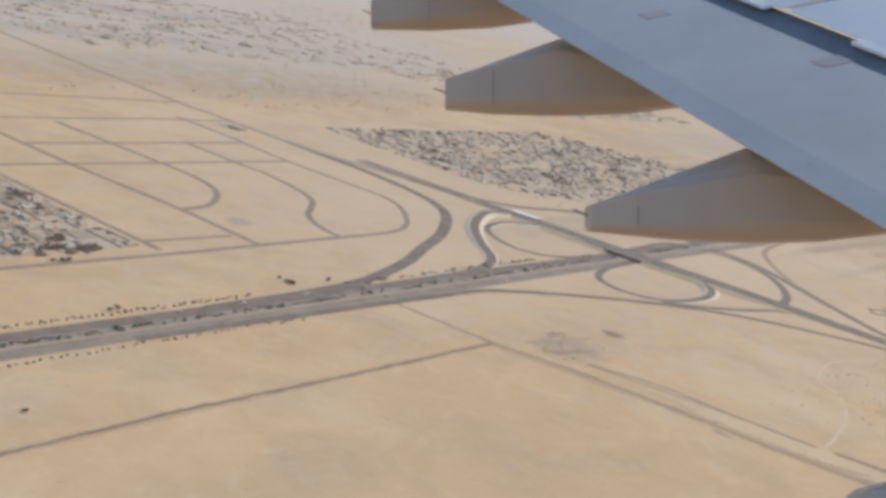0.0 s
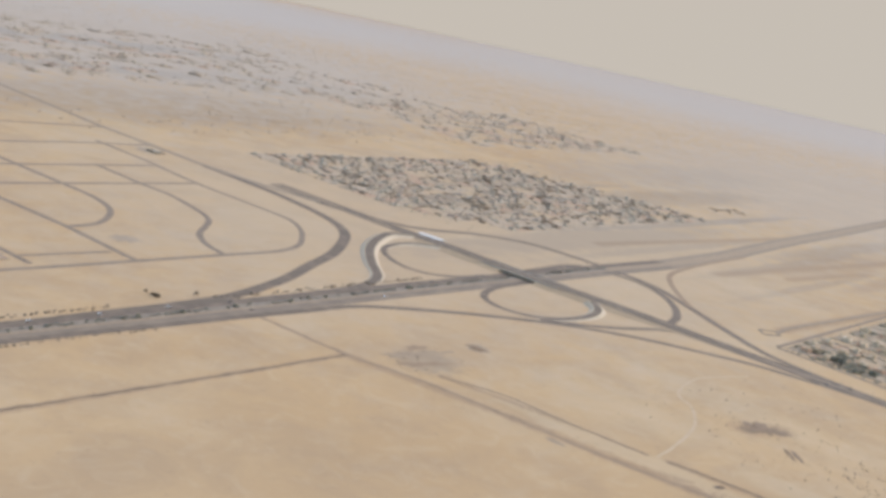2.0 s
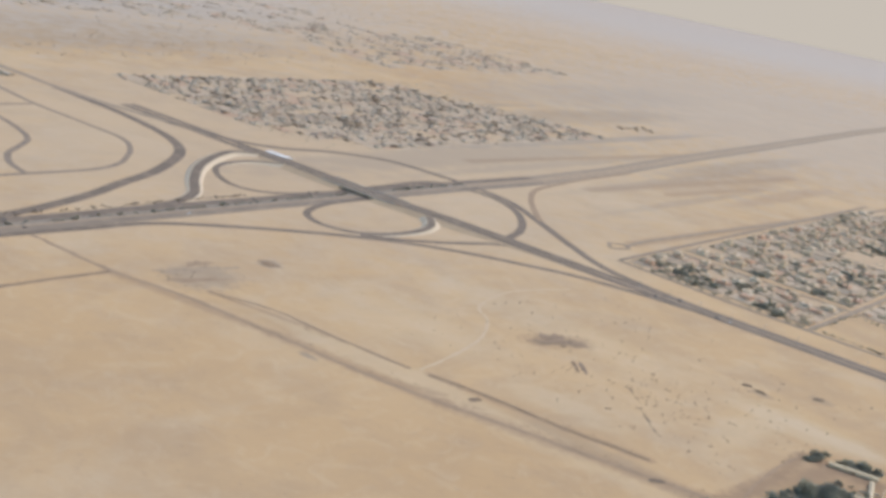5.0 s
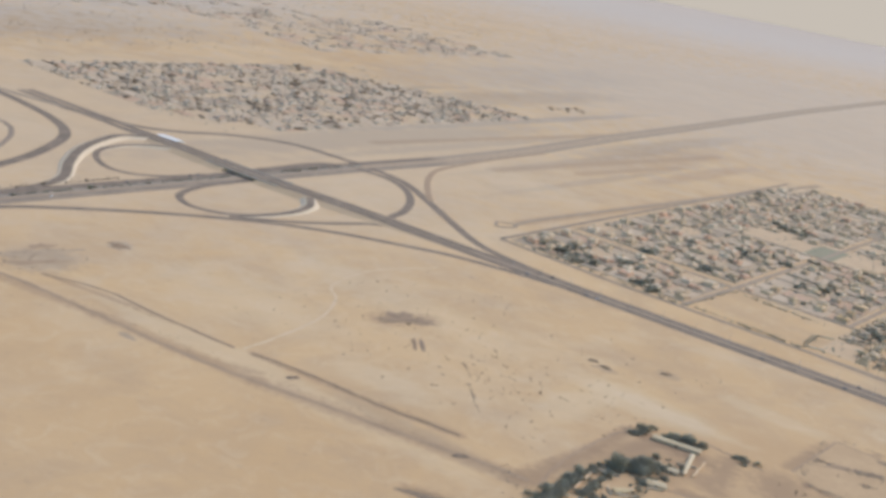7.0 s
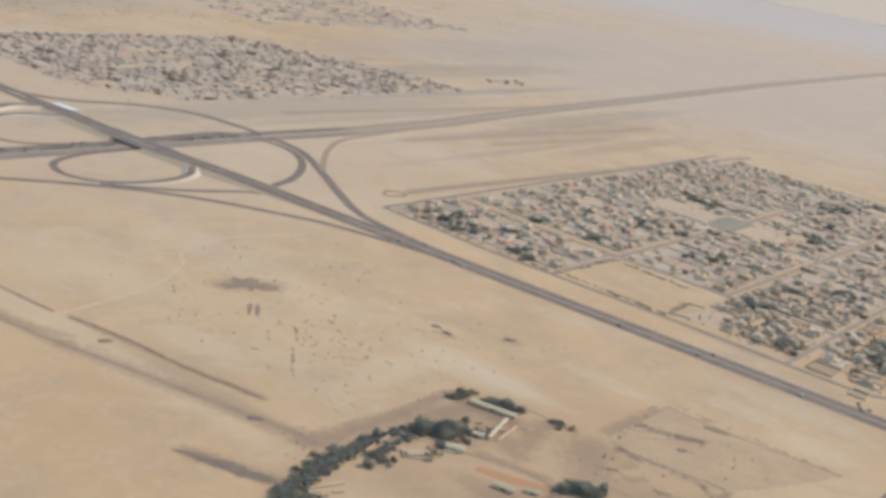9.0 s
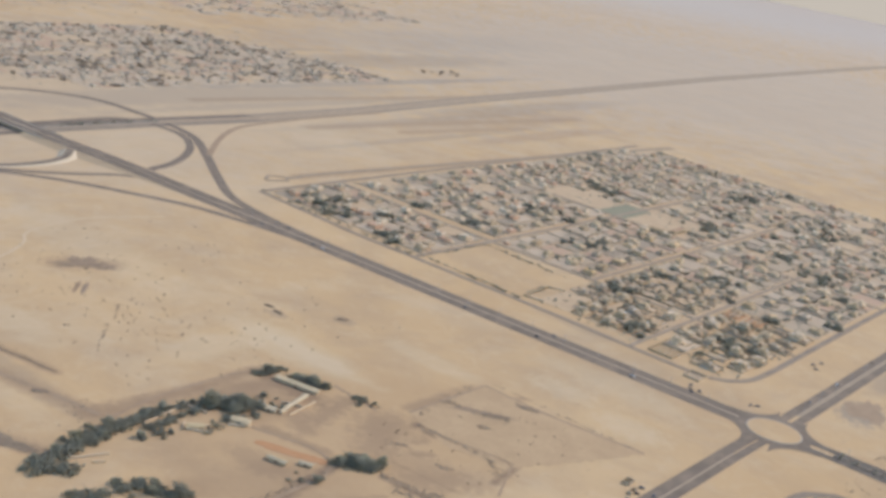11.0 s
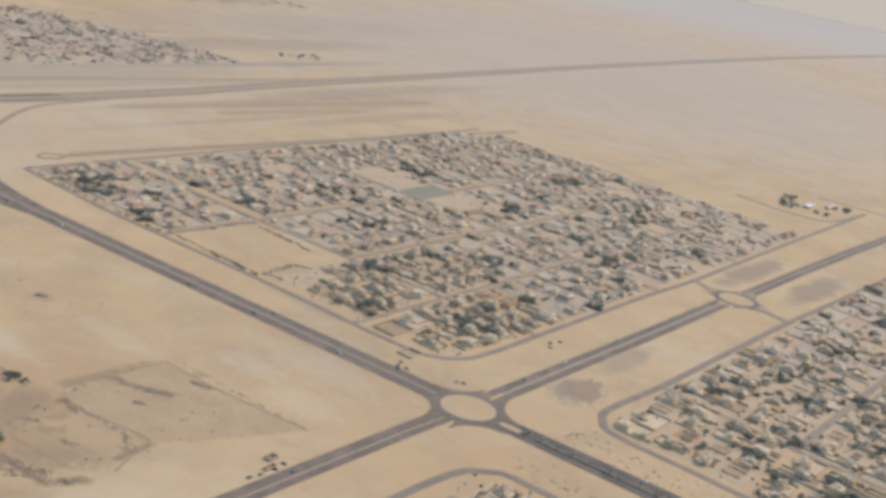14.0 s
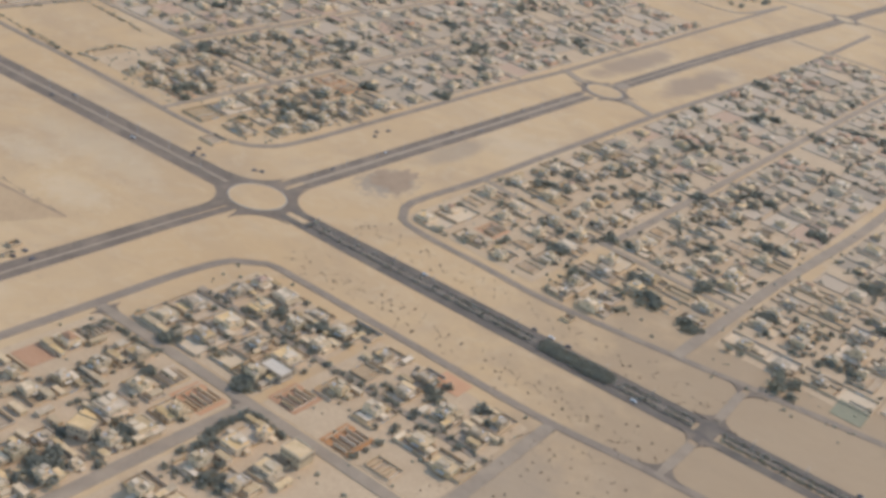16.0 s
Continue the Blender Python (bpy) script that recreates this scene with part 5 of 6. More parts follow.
# highway shrubs and roadside trees
b = -420.0
while b < 60:
    if not -36 < b < -4:
        if rng.random() < 0.2:
            put_tree(-381.2 + rng.uniform(-0.8, 0.8), b, 2, rng.uniform(0.45, 0.75))
        for k in range(rng.choice((0, 1, 2, 3))):
            add_crown(-381.2 + rng.uniform(-1.2, 1.2), b + rng.uniform(-1.5, 1.5), rng.uniform(0.35, 0.75), 26)
    b += rng.uniform(1.2, 3.6)
for a, b, n in ((-397, -222, 2), (-398, -241, 4), (-397, -318, 2), (-404, -240, 2), (-441, -308, 4), (-636, -56, 3), (-346, -384, 1)):
    for k in range(n):
        put_tree(a + rng.gauss(0, 1.2), b + rng.gauss(0, 1.6), None, rng.uniform(0.6, 0.9), True)

# ---- the farm ----
def long_barn(label, lx, ly, h, a, b, turn):
    bm = bevelled(box(bmesh.new(), -lx, lx, -ly, ly, -0.05, h), 0.05)
    body = part("barn", bm, CREAM)
    bm = bmesh.new()
    for y0, y1, z0, z1 in ((-ly - 0.3, 0, h + 0.004, h + 0.35), (0, ly + 0.3, h + 0.35, h + 0.004)):
        v = [bm.verts.new(q) for q in ((-lx - 0.2, y0, z0), (lx + 0.2, y0, z0), (lx + 0.2, y1, z1), (-lx - 0.2, y1, z1), (-lx - 0.2, y0, z0 + 0.1), (lx + 0.2, y0, z0 + 0.1), (lx + 0.2, y1, z1 + 0.1), (-lx - 0.2, y1, z1 + 0.1))]
        for f in ((3, 2, 1, 0), (4, 5, 6, 7), (0, 1, 5, 4), (1, 2, 6, 5), (2, 3, 7, 6), (3, 0, 4, 7)):
            bm.faces.new([v[i] for i in f])
    part("roof", bm, SHEETROOF, body, "dusty cream sheet roof")
    part("door", box(bmesh.new(), -0.5, 0.5, -ly - 0.05, -ly + 0.02, 0, h * 0.8), DOORWOOD, body)
    body.matrix_basis = grid_pose(a, b, 0, turn)
    return tagged(body, label, "barn", "farm buildings")


long_barn("long cream-roofed farm shed beside dark trees", 7.2, 1.0, 0.8, -104.7, -116, 13)
long_barn("narrow cream lean-to along the yard wall", 7.6, 0.45, 0.7, -96.3, -126, 105)
long_barn("small cream farmhouse under tall trees", 2.6, 1.3, 0.9, -96, -147, 25)
long_barn("low grey shed among yard walls", 2.0, 0.9, 0.8, -97.5, -134.5, 20)
long_barn("small cream hut beside the tree belt", 2.2, 0.9, 0.8, -100.3, -159.5, 55)
long_barn("grey farm shed on red soil", 2.8, 0.6, 0.7, -75, -154, 12)
long_barn("small grey farm shed on red soil", 1.8, 0.6, 0.6, -69.4, -149, 25)


def yard_wall(a0, b0, a1, b1, h=0.6):
    """A low rendered wall between two places."""
    m = Vector((a1 - a0, b1 - b0))
    ob = part("yard_wall", bevelled(box(bmesh.new(), -m.length / 2, m.length / 2, -0.16, 0.16, -0.05, h), 0.04), WHITE)
    ob.matrix_basis = grid_pose((a0 + a1) / 2, (b0 + b1) / 2, 0, math.degrees(math.atan2(m.y, m.x)))
    return tagged(ob, "low pale rendered wall round the farm yard", "wall", "farm walls")


for q in ((-109, -169.5, -111.6, -153.2), (-111.6, -153.2, -105, -151), (-101, -162, -96, -158), (-99, -128, -94, -125), (-103, -131, -99, -135), (-97, -151, -93, -146), (-104, -160, -101, -163), (-92, -132, -94, -119.5), (-103.8, -196.3, -100.7, -187), (-99.5, -193, -98, -190), (-99.4, -160, -98.9, -155)):
    yard_wall(*q)
bm = bmesh.new()
ring = []
for k in range(48):  # a long strip with worn edges
    t = k * math.tau / 48
    c, s = math.cos(t), math.sin(t)
    ring.append(bm.verts.new((10.5 * math.copysign(abs(c) ** 0.5, c) + rng.gauss(0, 0.3), 1.7 * math.copysign(abs(s) ** 0.5, s) + rng.gauss(0, 0.25), 0.05)))
bm.faces.new(ring)
extruded = bmesh.ops.extrude_face_region(bm, geom=bm.faces[:])
bmesh.ops.translate(bm, verts=[v for v in extruded["geom"] if isinstance(v, bmesh.types.BMVert)], vec=(0, 0, -0.1))
bmesh.ops.recalc_face_normals(bm, faces=bm.faces)
strip = part("soil_strip", bm, REDSOIL)
strip.matrix_basis = grid_pose(-76.5, -147.2, 0, 22)
tagged(strip, "strip of reddish soil in the farm", "soil", kind="structure")
for a0, b0, a1, b1, n, spread, size in ((-109, -198, -111, -177, 34, 1.8, 0.7), (-111, -177, -113, -154, 34, 1.7, 0.7), (-110, -148, -102, -137, 36, 2.6, 0.95), (-118, -120, -115.5, -113, 16, 1.0, 0.65), (-109.5, -113, -100, -108.8, 26, 0.7, 0.65), (-88.5, -108.5, -86.5, -107, 5, 0.9, 0.6), (-84, -106, -82, -104, 3, 0.6, 0.4),
                                       (-66, -138.5, -58.5, -134, 34, 2.4, 0.9), (-104, -174, -102, -164, 12, 2.5, 0.7), (-102, -147, -98, -142, 10, 2.4, 0.75), (-65, -157, -62, -151, 9, 1.8, 0.55), (-88, -195, -76, -185, 22, 2.6, 0.7), (-63, -184, -60, -172, 12, 2.2, 0.6), (-100, -136, -97, -130, 6, 1.4, 0.45), (-106, -133, -102, -126, 6, 1.6, 0.4), (-94, -160, -98, -154, 5, 1.6, 0.45)):
    for k in range(n):
        t = rng.random()
        pa, pb = a0 + (a1 - a0) * t + rng.gauss(0, spread * 0.6), b0 + (b1 - b0) * t + rng.gauss(0, spread * 0.6)
        if rng.random() < 0.4:
            put_tree(pa, pb, None, size * rng.uniform(0.6, 1.2))
        if rng.random() < 0.9:
            add_crown(pa + rng.gauss(0, 1.2), pb + rng.gauss(0, 1.2), size * rng.uniform(0.8, 1.5), 36)

for a0, b0, a1, b1, n, spread, low, high in ((-106, -203, -109, -186, 44, 1.5, 0.8, 1.7), (-109, -187, -111, -170, 46, 1.5, 0.8, 1.8), (-111, -172, -112.5, -150, 36, 1.0, 0.6, 1.2), (-106.5, -170, -107, -152, 30, 1.0, 0.6, 1.2), (-109, -148, -103, -138, 46, 2.4, 1.0, 2.0), (-100, -150, -96, -146, 14, 1.2, 0.7, 1.3),
                                              (-104, -205, -98, -199, 22, 2.4, 0.8, 1.6), (-90, -206, -85, -200, 16, 2.0, 0.7, 1.5), (-86, -195, -84, -189, 14, 1.4, 0.8, 1.5), (-79, -189, -75, -183, 16, 1.6, 0.7, 1.3), (-117, -121, -114.5, -114.5, 18, 0.9, 0.7, 1.3), (-107, -114.5, -99, -109.5, 26, 0.5, 0.6, 1.0), (-66, -140, -57, -135, 34, 1.8, 0.9, 1.8), (-91, -107, -87, -105, 9, 0.7, 0.5, 0.9)):
    for k in range(n):  # belts that have grown together
        t = rng.random()
        add_crown(a0 + (a1 - a0) * t + rng.gauss(0, spread * 0.6), b0 + (b1 - b0) * t + rng.gauss(0, spread * 0.6), rng.uniform(low, high), 34)


# ---- scrub, stones and rubble that nobody could count ----
def scatter(name, label, category, spots, mat, low=0.15, high=0.45):
    """Small ragged clumps, joined into one mesh."""
    verts, faces = [], []
    for a, b in spots:
        s, p = rng.uniform(low, high), at(a, b, -0.03)
        k, turn = len(verts), rng.uniform(0, 6.3)
        for i in range(5):
            w = s * rng.uniform(0.6, 1.2)
            verts.append(p + Vector((math.cos(turn + i * 1.257) * w, math.sin(turn + i * 1.257) * w, 0)))
        for i in range(5):
            w = s * rng.uniform(0.35, 0.8)
            verts.append(p + Vector((math.cos(turn + 0.5 + i * 1.257) * w, math.sin(turn + 0.5 + i * 1.257) * w, s * rng.uniform(0.5, 1.0))))
        verts.append(p + Vector((rng.uniform(-0.2, 0.2) * s, rng.uniform(-0.2, 0.2) * s, s * rng.uniform(0.8, 1.3))))
        for i in range(5):
            j = (i + 1) % 5
            faces += [(k + i, k + j, k + 5 + i), (k + j, k + 5 + j, k + 5 + i), (k + 5 + i, k + 5 + j, k + 10)]
    data = bpy.data.meshes.new(name)
    data.from_pydata(verts, [], faces)
    data.materials.append(mat)
    return tagged(new(name, data), label, category, kind="stuff")


spots = [(rng.uniform(30, 150), rng.gauss(0, 4) + (17 if rng.random() < 0.4 else -17)) for _ in range(330)]
spots += [(rng.uniform(118, 150), rng.uniform(-78, -28)) for _ in range(150)]
scatter("scrub", "low dry scrub dotted over the boulevard verges", "scrub", spots, LEAFDRY, 0.12, 0.4)
spots = [(rng.gauss(-165, 20), rng.gauss(-118, 14)) for _ in range(120)] + [(rng.gauss(-215, 7), rng.gauss(-109, 5)) for _ in range(30)] + [(rng.uniform(-250, -120), rng.uniform(-160, -40)) for _ in range(160)]
scatter("scrub", "sparse desert scrub on the open plain", "scrub", spots, LEAFDRY, 0.12, 0.4)
spots = [(side + rng.gauss(0, 0.5), -420 + 2.6 * i + rng.uniform(-0.8, 0.8)) for side in (-392.5, -393.5, -369.5) for i in range(60)] + [(-392 + rng.gauss(0, 1.0), rng.uniform(-220, -90)) for _ in range(120)]
scatter("roadside_shrubs", "rows of small dusty shrubs along the highway", "shrubs", spots, LEAFDRY, 0.3, 0.65)
spots = [(rng.gauss(-316, 4), rng.gauss(-187, 9)) for _ in range(26)] + [(rng.uniform(-75, -30), rng.uniform(-125, -65)) for _ in range(60)]
scatter("rubble", "brown rubble and weeds on disturbed ground", "rubble", spots, BARK, 0.12, 0.4)
spots = []
for a0, b0, a1, b1, n, spread in ((-69, -103.6, -57.7, -102.7, 60, 0.6), (-57.7, -102.7, -43.7, -102.4, 40, 0.5), (-43.7, -102.4, -36, -108, 60, 0.9), (-74, -84, -69.3, -81, 50, 0.9), (-64, -81, -54, -74.7, 150, 1.1), (-58, -88, -55, -86, 36, 0.6), (-59.1, -64.3, -53.6, -62.5, 60, 0.8), (-74, -58, -20, -57, 70, 0.6), (-72, -98, -76, -64, 50, 0.7),
                                  (-55.5, -135.6, -31, -132.5, 110, 0.8), (-48.4, -139, -40, -137.5, 70, 0.9), (-41, -132, -38, -131, 40, 0.7), (-33, -131, -31, -129, 50, 0.8), (-63.7, -179, -64.6, -142, 90, 0.8), (-66, -119, -62, -117, 30, 0.6), (-50, -118, -46, -117, 26, 0.6), (-113, -185, -128, -176, 40, 2.0), (-178.4, -123.3, -172, -130, 16, 0.25), (-168, -135, -154.8, -149.6, 40, 0.25)):
    for k in range(n):
        t = rng.random()
        spots.append((a0 + (a1 - a0) * t + rng.gauss(0, spread), b0 + (b1 - b0) * t + rng.gauss(0, spread)))
scatter("field_weeds", "dark dry weeds along the banks of the old fields", "weeds", spots, WEED, 0.12, 0.36)
spots = []
for a0, b0, a1, b1, n, spread in ((-300, -196, -223, -183, 150, 0.7), (-217, -181, -146, -170, 220, 0.9), (-300, -207, -119, -176, 260, 1.8), (-133, -208, -110, -200, 130, 1.6), (-218, -117, -210, -103, 160, 3.0), (-62, -178, -65, -142, 70, 1.3), (-64, -105, -37, -99, 70, 0.8), (-53, -136, -34, -135, 60, 0.9)):
    for k in range(n):
        t = rng.random()
        spots.append((a0 + (a1 - a0) * t + rng.gauss(0, spread), b0 + (b1 - b0) * t + rng.gauss(0, spread)))
scatter("soil_lumps", "loose brown soil lumps along old ditches and banks", "soil", spots, TRACK, 0.1, 0.24)
spots = [(rng.uniform(-1500, -690), rng.uniform(-300, 900)) for _ in range(2600)]
spots = [p for p in spots if noise.noise(Vector((p[0] * 0.006, p[1] * 0.006, 1.5))) > 0.0]
scatter("far_scrub", "distant scrub and trees scattered over the desert", "scrub", spots, LEAFHAZED, 0.35, 0.9)
spots = [(rng.uniform(a0, a1), rng.uniform(b0, b1)) for a0, a1, b0, b1, n in ((26, 122, -78, -29, 90), (24, 122, -210, -82, 150), (33, 215, 31, 230, 700), (-112, -27, 26, 188, 500), (-165, -116, 79, 188, 100), (-258, -115, 79, 390, 500), (-640, -455, 25, 350, 700)) for _ in range(n)]
scatter("garden_shrubs", "haze-paled shrubs and clutter in yards and lanes", "shrubs", spots, LEAF, 0.25, 0.75)

# ---- the school and other larger buildings inside the quarter ----
def big_block(label, lx, ly, h, a, b, turn, mat, roof_mat, category="school"):
    """A larger flat-roofed block with parapet, rows of windows and a door."""
    body = part("building", bevelled(box(bmesh.new(), -lx, lx, -ly, ly, -0.05, h), 0.05), mat)
    part("roof", box(bmesh.new(), -lx + 0.2, lx - 0.2, -ly + 0.2, ly - 0.2, h + 0.004, h + 0.07), roof_mat, body)
    part("parapet", parapet_ring(-lx - 0.03, lx + 0.03, -ly - 0.03, ly + 0.03, h), mat, body)
    windows_on(body, -lx, lx, -ly, ly, h * 0.4, h, 5)
    part("door", box(bmesh.new(), -0.5, 0.5, -ly - 0.06, -ly + 0.02, 0, 0.95), DOORWOOD, body)
    body.matrix_basis = grid_pose(a, b, 0.05, turn)
    return tagged(body, label, category, "larger buildings")


big_block("long cream school block with a red roof", 7.0, 1.6, 1.7, -134.8, 199.3, 90, CREAM, TILE)
big_block("cream school wing with a flat roof", 5.0, 1.5, 1.5, -126.7, 206.0, 0, CREAM, ROOF)
big_block("cream school wing with a flat roof", 4.5, 1.5, 1.5, -140.9, 187.5, 0, CREAM, ROOF)
big_block("low grey depot at the corner of the empty plots", 5.0, 2.2, 0.9, -632, -55, 8, TAN, CONCRETE, "depot")
big_block("cream building with a red tiled roof", 4.0, 2.4, 1.4, -109.0, 163.6, 0, CREAM, TILE, "house")

for a, b, lx, ly in ((-52, 484, 6.5, 2.2), (-43, 502, 7.5, 1.4), (-60, 476, 2.2, 1.8)):
    big_block("long white depot shed on a bare plot", lx, ly, 1.3, a, b, 90, WHITE, WHITEWASH, "shed")
for a, b, n, spread in ((-36, 505, 7, 4), (-66, 470, 8, 5), (-70, 492, 6, 5), (-40, 470, 3, 3)):
    clump(a, b, n, spread, 1.2, 2.2)
road("street", [(-24, 520), (-27, 470), (-34, 452), (-60, 446), (-90, 450)], 2.2, INNER, STREET, 0.24, 5)
big_block("tall tan house among dark garden trees", 2.6, 2.2, 3.0, 60.5, -115, 20, TAN, ROOF, "house")
big_block("tall cream house casting a long shadow", 2.8, 2.4, 3.0, 94.5, -85.6, 0, CREAM, ROOF, "house")
big_block("grey rendered house behind large trees", 3.6, 2.2, 2.0, 69.5, -65.5, 0, TAN, CONCRETE, "house")
for a, b, n, spread, low, high in ((67, -71, 13, 1.6, 0.9, 1.7), (71.5, -61.5, 8, 1.2, 0.8, 1.4), (65.2, -107.7, 14, 2.0, 1.0, 1.9), (64.4, -129, 18, 2.4, 1.2, 2.2), (88, -104.7, 13, 2.0, 0.9, 1.6), (58, -117.5, 6, 1.0, 0.8, 1.5), (51, -88.5, 7, 1.0, 0.7, 1.3), (43, -100, 5, 1.2, 0.6, 1.1)):
    clump(a, b, n, spread, low, high)
for a0, b0, a1, b1, n in ((30, -90, 30, -82, 16), (30, -82.5, 46, -82.5, 26), (45.5, -90, 46, -82, 14), (31, -90, 44, -91, 12), (76, -93, 76.4, -81.8, 26), (76.5, -81.8, 88, -82, 22)):
    for k in range(n):  # hedges inside plot walls
        t = rng.random()
        add_crown(a0 + (a1 - a0) * t + rng.gauss(0, 0.5), b0 + (b1 - b0) * t + rng.gauss(0, 0.5), rng.uniform(0.45, 1.0), 30)
# ---- small walled enclosures, boxes and lawns by the roads ----
def enclosure(a, b, la, lb, label, h=0.7):
    base = part("enclosure", bevelled(box(bmesh.new(), -la, la, -lb, lb, -0.05, 0.05), 0.02), YARD)
    for q in ((-la, la, lb - 0.15, lb), (-la, la, -lb, -lb + 0.15), (-la, -la + 0.15, -lb + 0.153, lb - 0.153), (la - 0.15, la, -lb + 0.153, lb - 0.153)):
        part("wall", box(bmesh.new(), *q, -0.05, h), WALLING, base)
    base.matrix_basis = grid_pose(a, b)
    return tagged(base, label, "enclosure", "small enclosures")


enclosure(-37.5, 18.0, 3.2, 3.6, "small walled enclosure on the sandy verge")
enclosure(-12.2, -78.2, 1.2, 1.6, "tiny fenced utility plot beside the street", 0.9)
enclosure(-8.6, -82.5, 0.7, 1.8, "tiny fenced utility plot beside the street", 0.8)
for q in ((-117.3, 27.4, -119.2, 47.1), (-119.2, 47.1, -112.4, 50.3), (-117.3, 27.4, -110, 30)):
    yard_wall(*q)
for a0, b0, a1, b1, n in ((-169, 25, -117, 24, 60), (-117, 25, -119, 47, 26), (-168, 27, -166, 70, 24), (-166, 70, -122, 66, 30), (-262, 24, -172, 22, 60)):
    for k in range(n):  # shrubs along the edges of the open plot
        t = rng.random()
        add_crown(a0 + (a1 - a0) * t + rng.gauss(0, 0.6), b0 + (b1 - b0) * t + rng.gauss(0, 0.6), rng.uniform(0.35, 0.8), 18)
enclosure(100, 23.0, 1.5, 1.7, "small brick hut ruin on the verge", 0.9)
for a, b, turn in ((59.2, -63.5, 0), (79, -69, 90), (97, -71.3, 90), (108.6, -72.7, 0), (31.2, -87.2, 90)):
    put(SITES[0 if a in (79, 97) else 1], grid_pose(a, b, 0.06, turn) @ Matrix.Diagonal((1.1, 0.85, 1, 1)))
ob = enclosure(69.8, -32.6, 4.6, 2.6, "walled yard of dark garden soil", 0.8)
clump(69.8, -32.6, 9, 1.3, 0.5, 0.9)
for a, b, turn, wide in ((46.1, -120.2, 0, 0.9), (50.2, -116.4, 90, 0.8), (57.3, -110.9, 0, 0.9), (54.0, -116.8, 0, 0.7), (35.4, -90.3, 90, 0.9), (39.8, -86.8, 90, 0.8), (40.0, -118.2, 90, 0.9), (55.4, -86.1, 0, 0.8), (98.7, -94.3, 90, 0.9), (85.5, -34.2, 90, 0.8)):  # annexes in the open plots
    put(SHEDS[round(a) % 4], grid_pose(a, b, 0.05, turn) @ Matrix.Diagonal((wide, 0.9, 0.9, 1)))
for a, b in ((-481, 428), (-479, 438), (-476, 447), (-480, 457)):  # a lone grove past the distant quarter
    clump(a, b, 6, 5.0, 0.7, 1.5)
for a, b, la, lb, mat, label in ((176, 50, 4.5, 5.0, LAWN, "green watered lawn in a garden"), (98.5, -32.6, 4.2, 3.6, REDSOIL, "plot of bare red soil"), (31.5, -104, 3.6, 4.6, REDSOIL, "plot of bare red soil"), (-170, 206, 8, 16, LAWN, "green sports field inside the quarter")):
    bm = bevelled(box(bmesh.new(), -la, la, -lb, lb, -0.05, 0.13), 0.03)
    ob = part("field_patch", bm, mat)
    ob.matrix_basis = grid_pose(a, b)
    tagged(ob, label, "field", kind="structure")


def car(mat, label):
    """A parked car: body, cabin, windows and wheels."""
    bm = bevelled(box(bmesh.new(), -0.85, 0.85, -0.34, 0.34, 0.12, 0.36), 0.06)
    body = part("car", bm, mat)
    part("cabin", bevelled(box(bmesh.new(), -0.5, 0.4, -0.3, 0.3, 0.362, 0.58, 0.08), 0.03), GLASSDARK, body, "dark glazed cabin")
    part("roof_panel", box(bmesh.new(), -0.38, 0.28, -0.2, 0.2, 0.583, 0.61, 0.02), mat, body)
    for x in (-0.55, 0.55):
        for y in (-0.34, 0.34):
            bm = bmesh.new()
            bmesh.ops.create_cone(bm, cap_ends=True, segments=10, radius1=0.14, radius2=0.14, depth=0.1)
            bm.transform(pose(x, y, 0.14, 90))
            part("wheel", bm, RUBBER, body)
    return tagged(body, label, "car", "parked cars")


CARS = [car(CARWHITE, "white car on the road"), car(CARDARK, "dark grey car on the road")]
for a, b, turn in ((-33, 5, 20), (-31.5, 3, 70), (-30, 6, 10), (-34.5, 8.5, 40), (-12, 14.5, 20), (-14, 13, 80), (-7.3, -82, 20), (-8.1, -77.7, 10), (-7.5, -87.4, 90), (-8, -91, 80), (-15.5, 78, 40), (-14, 83, 60), (-13, 74, 10)):
    put(CARS[1], grid_pose(a, b, 0.0, turn))
for k in range(16):
    a = rng.uniform(-240, 230)
    side = rng.choice((-3.4, 3.4))
    if abs(a) > 20:
        put(rng.choice(CARS), grid_pose(a, boulevard(a) + side * (1.35 if a > 0 else 1) + rng.uniform(-0.6, 0.6), 0.11, 2.4))
for k in range(8):
    b = rng.uniform(25, 190) * rng.choice((-1, 1))
    put(rng.choice(CARS), grid_pose(rng.choice((-3.6, 0.2)) if b < 0 else rng.choice((-1.8, 3.2)), b, 0.11, 90))
for k in range(9):
    b = rng.uniform(-360, 60)
    put(rng.choice(CARS), grid_pose(rng.choice((-387, -375)) + rng.uniform(-1.5, 1.5), b, 0.07, 91))


def street_lamp():
    bm = bmesh.new()
    bmesh.ops.create_cone(bm, cap_ends=True, segments=6, radius1=0.07, radius2=0.04, depth=3.6)
    bm.transform(pose(0, 0, 1.75))
    pole = part("street_lamp", bm, METAL)
    part("arm", box(bmesh.new(), -0.9, 0.9, -0.03, 0.03, 3.5, 3.56), METAL, pole)
    for x in (-0.9, 0.9):
        part("lamp_head", box(bmesh.new(), x - 0.16, x + 0.16, -0.07, 0.07, 3.44, 3.52), CONCRETE, pole)
    return tagged(pole, "double-armed steel street lamp on the median", "street lamp", "street lamps")


LAMP = street_lamp()
for k in range(22):
    a = 24 + k * 14.0
    if abs(a - 152) > 6:
        put(LAMP, grid_pose(a, 0.0405 * a, 0.12, 90))
for k in range(16):
    put(LAMP, grid_pose(-24 - k * 14.0, boulevard(-24 - k * 14.0), 0.1, 90))
for k in range(11):
    put(LAMP, grid_pose(0.3 + 0.005 * k, 26 + k * 16.0, 0.12, 0))


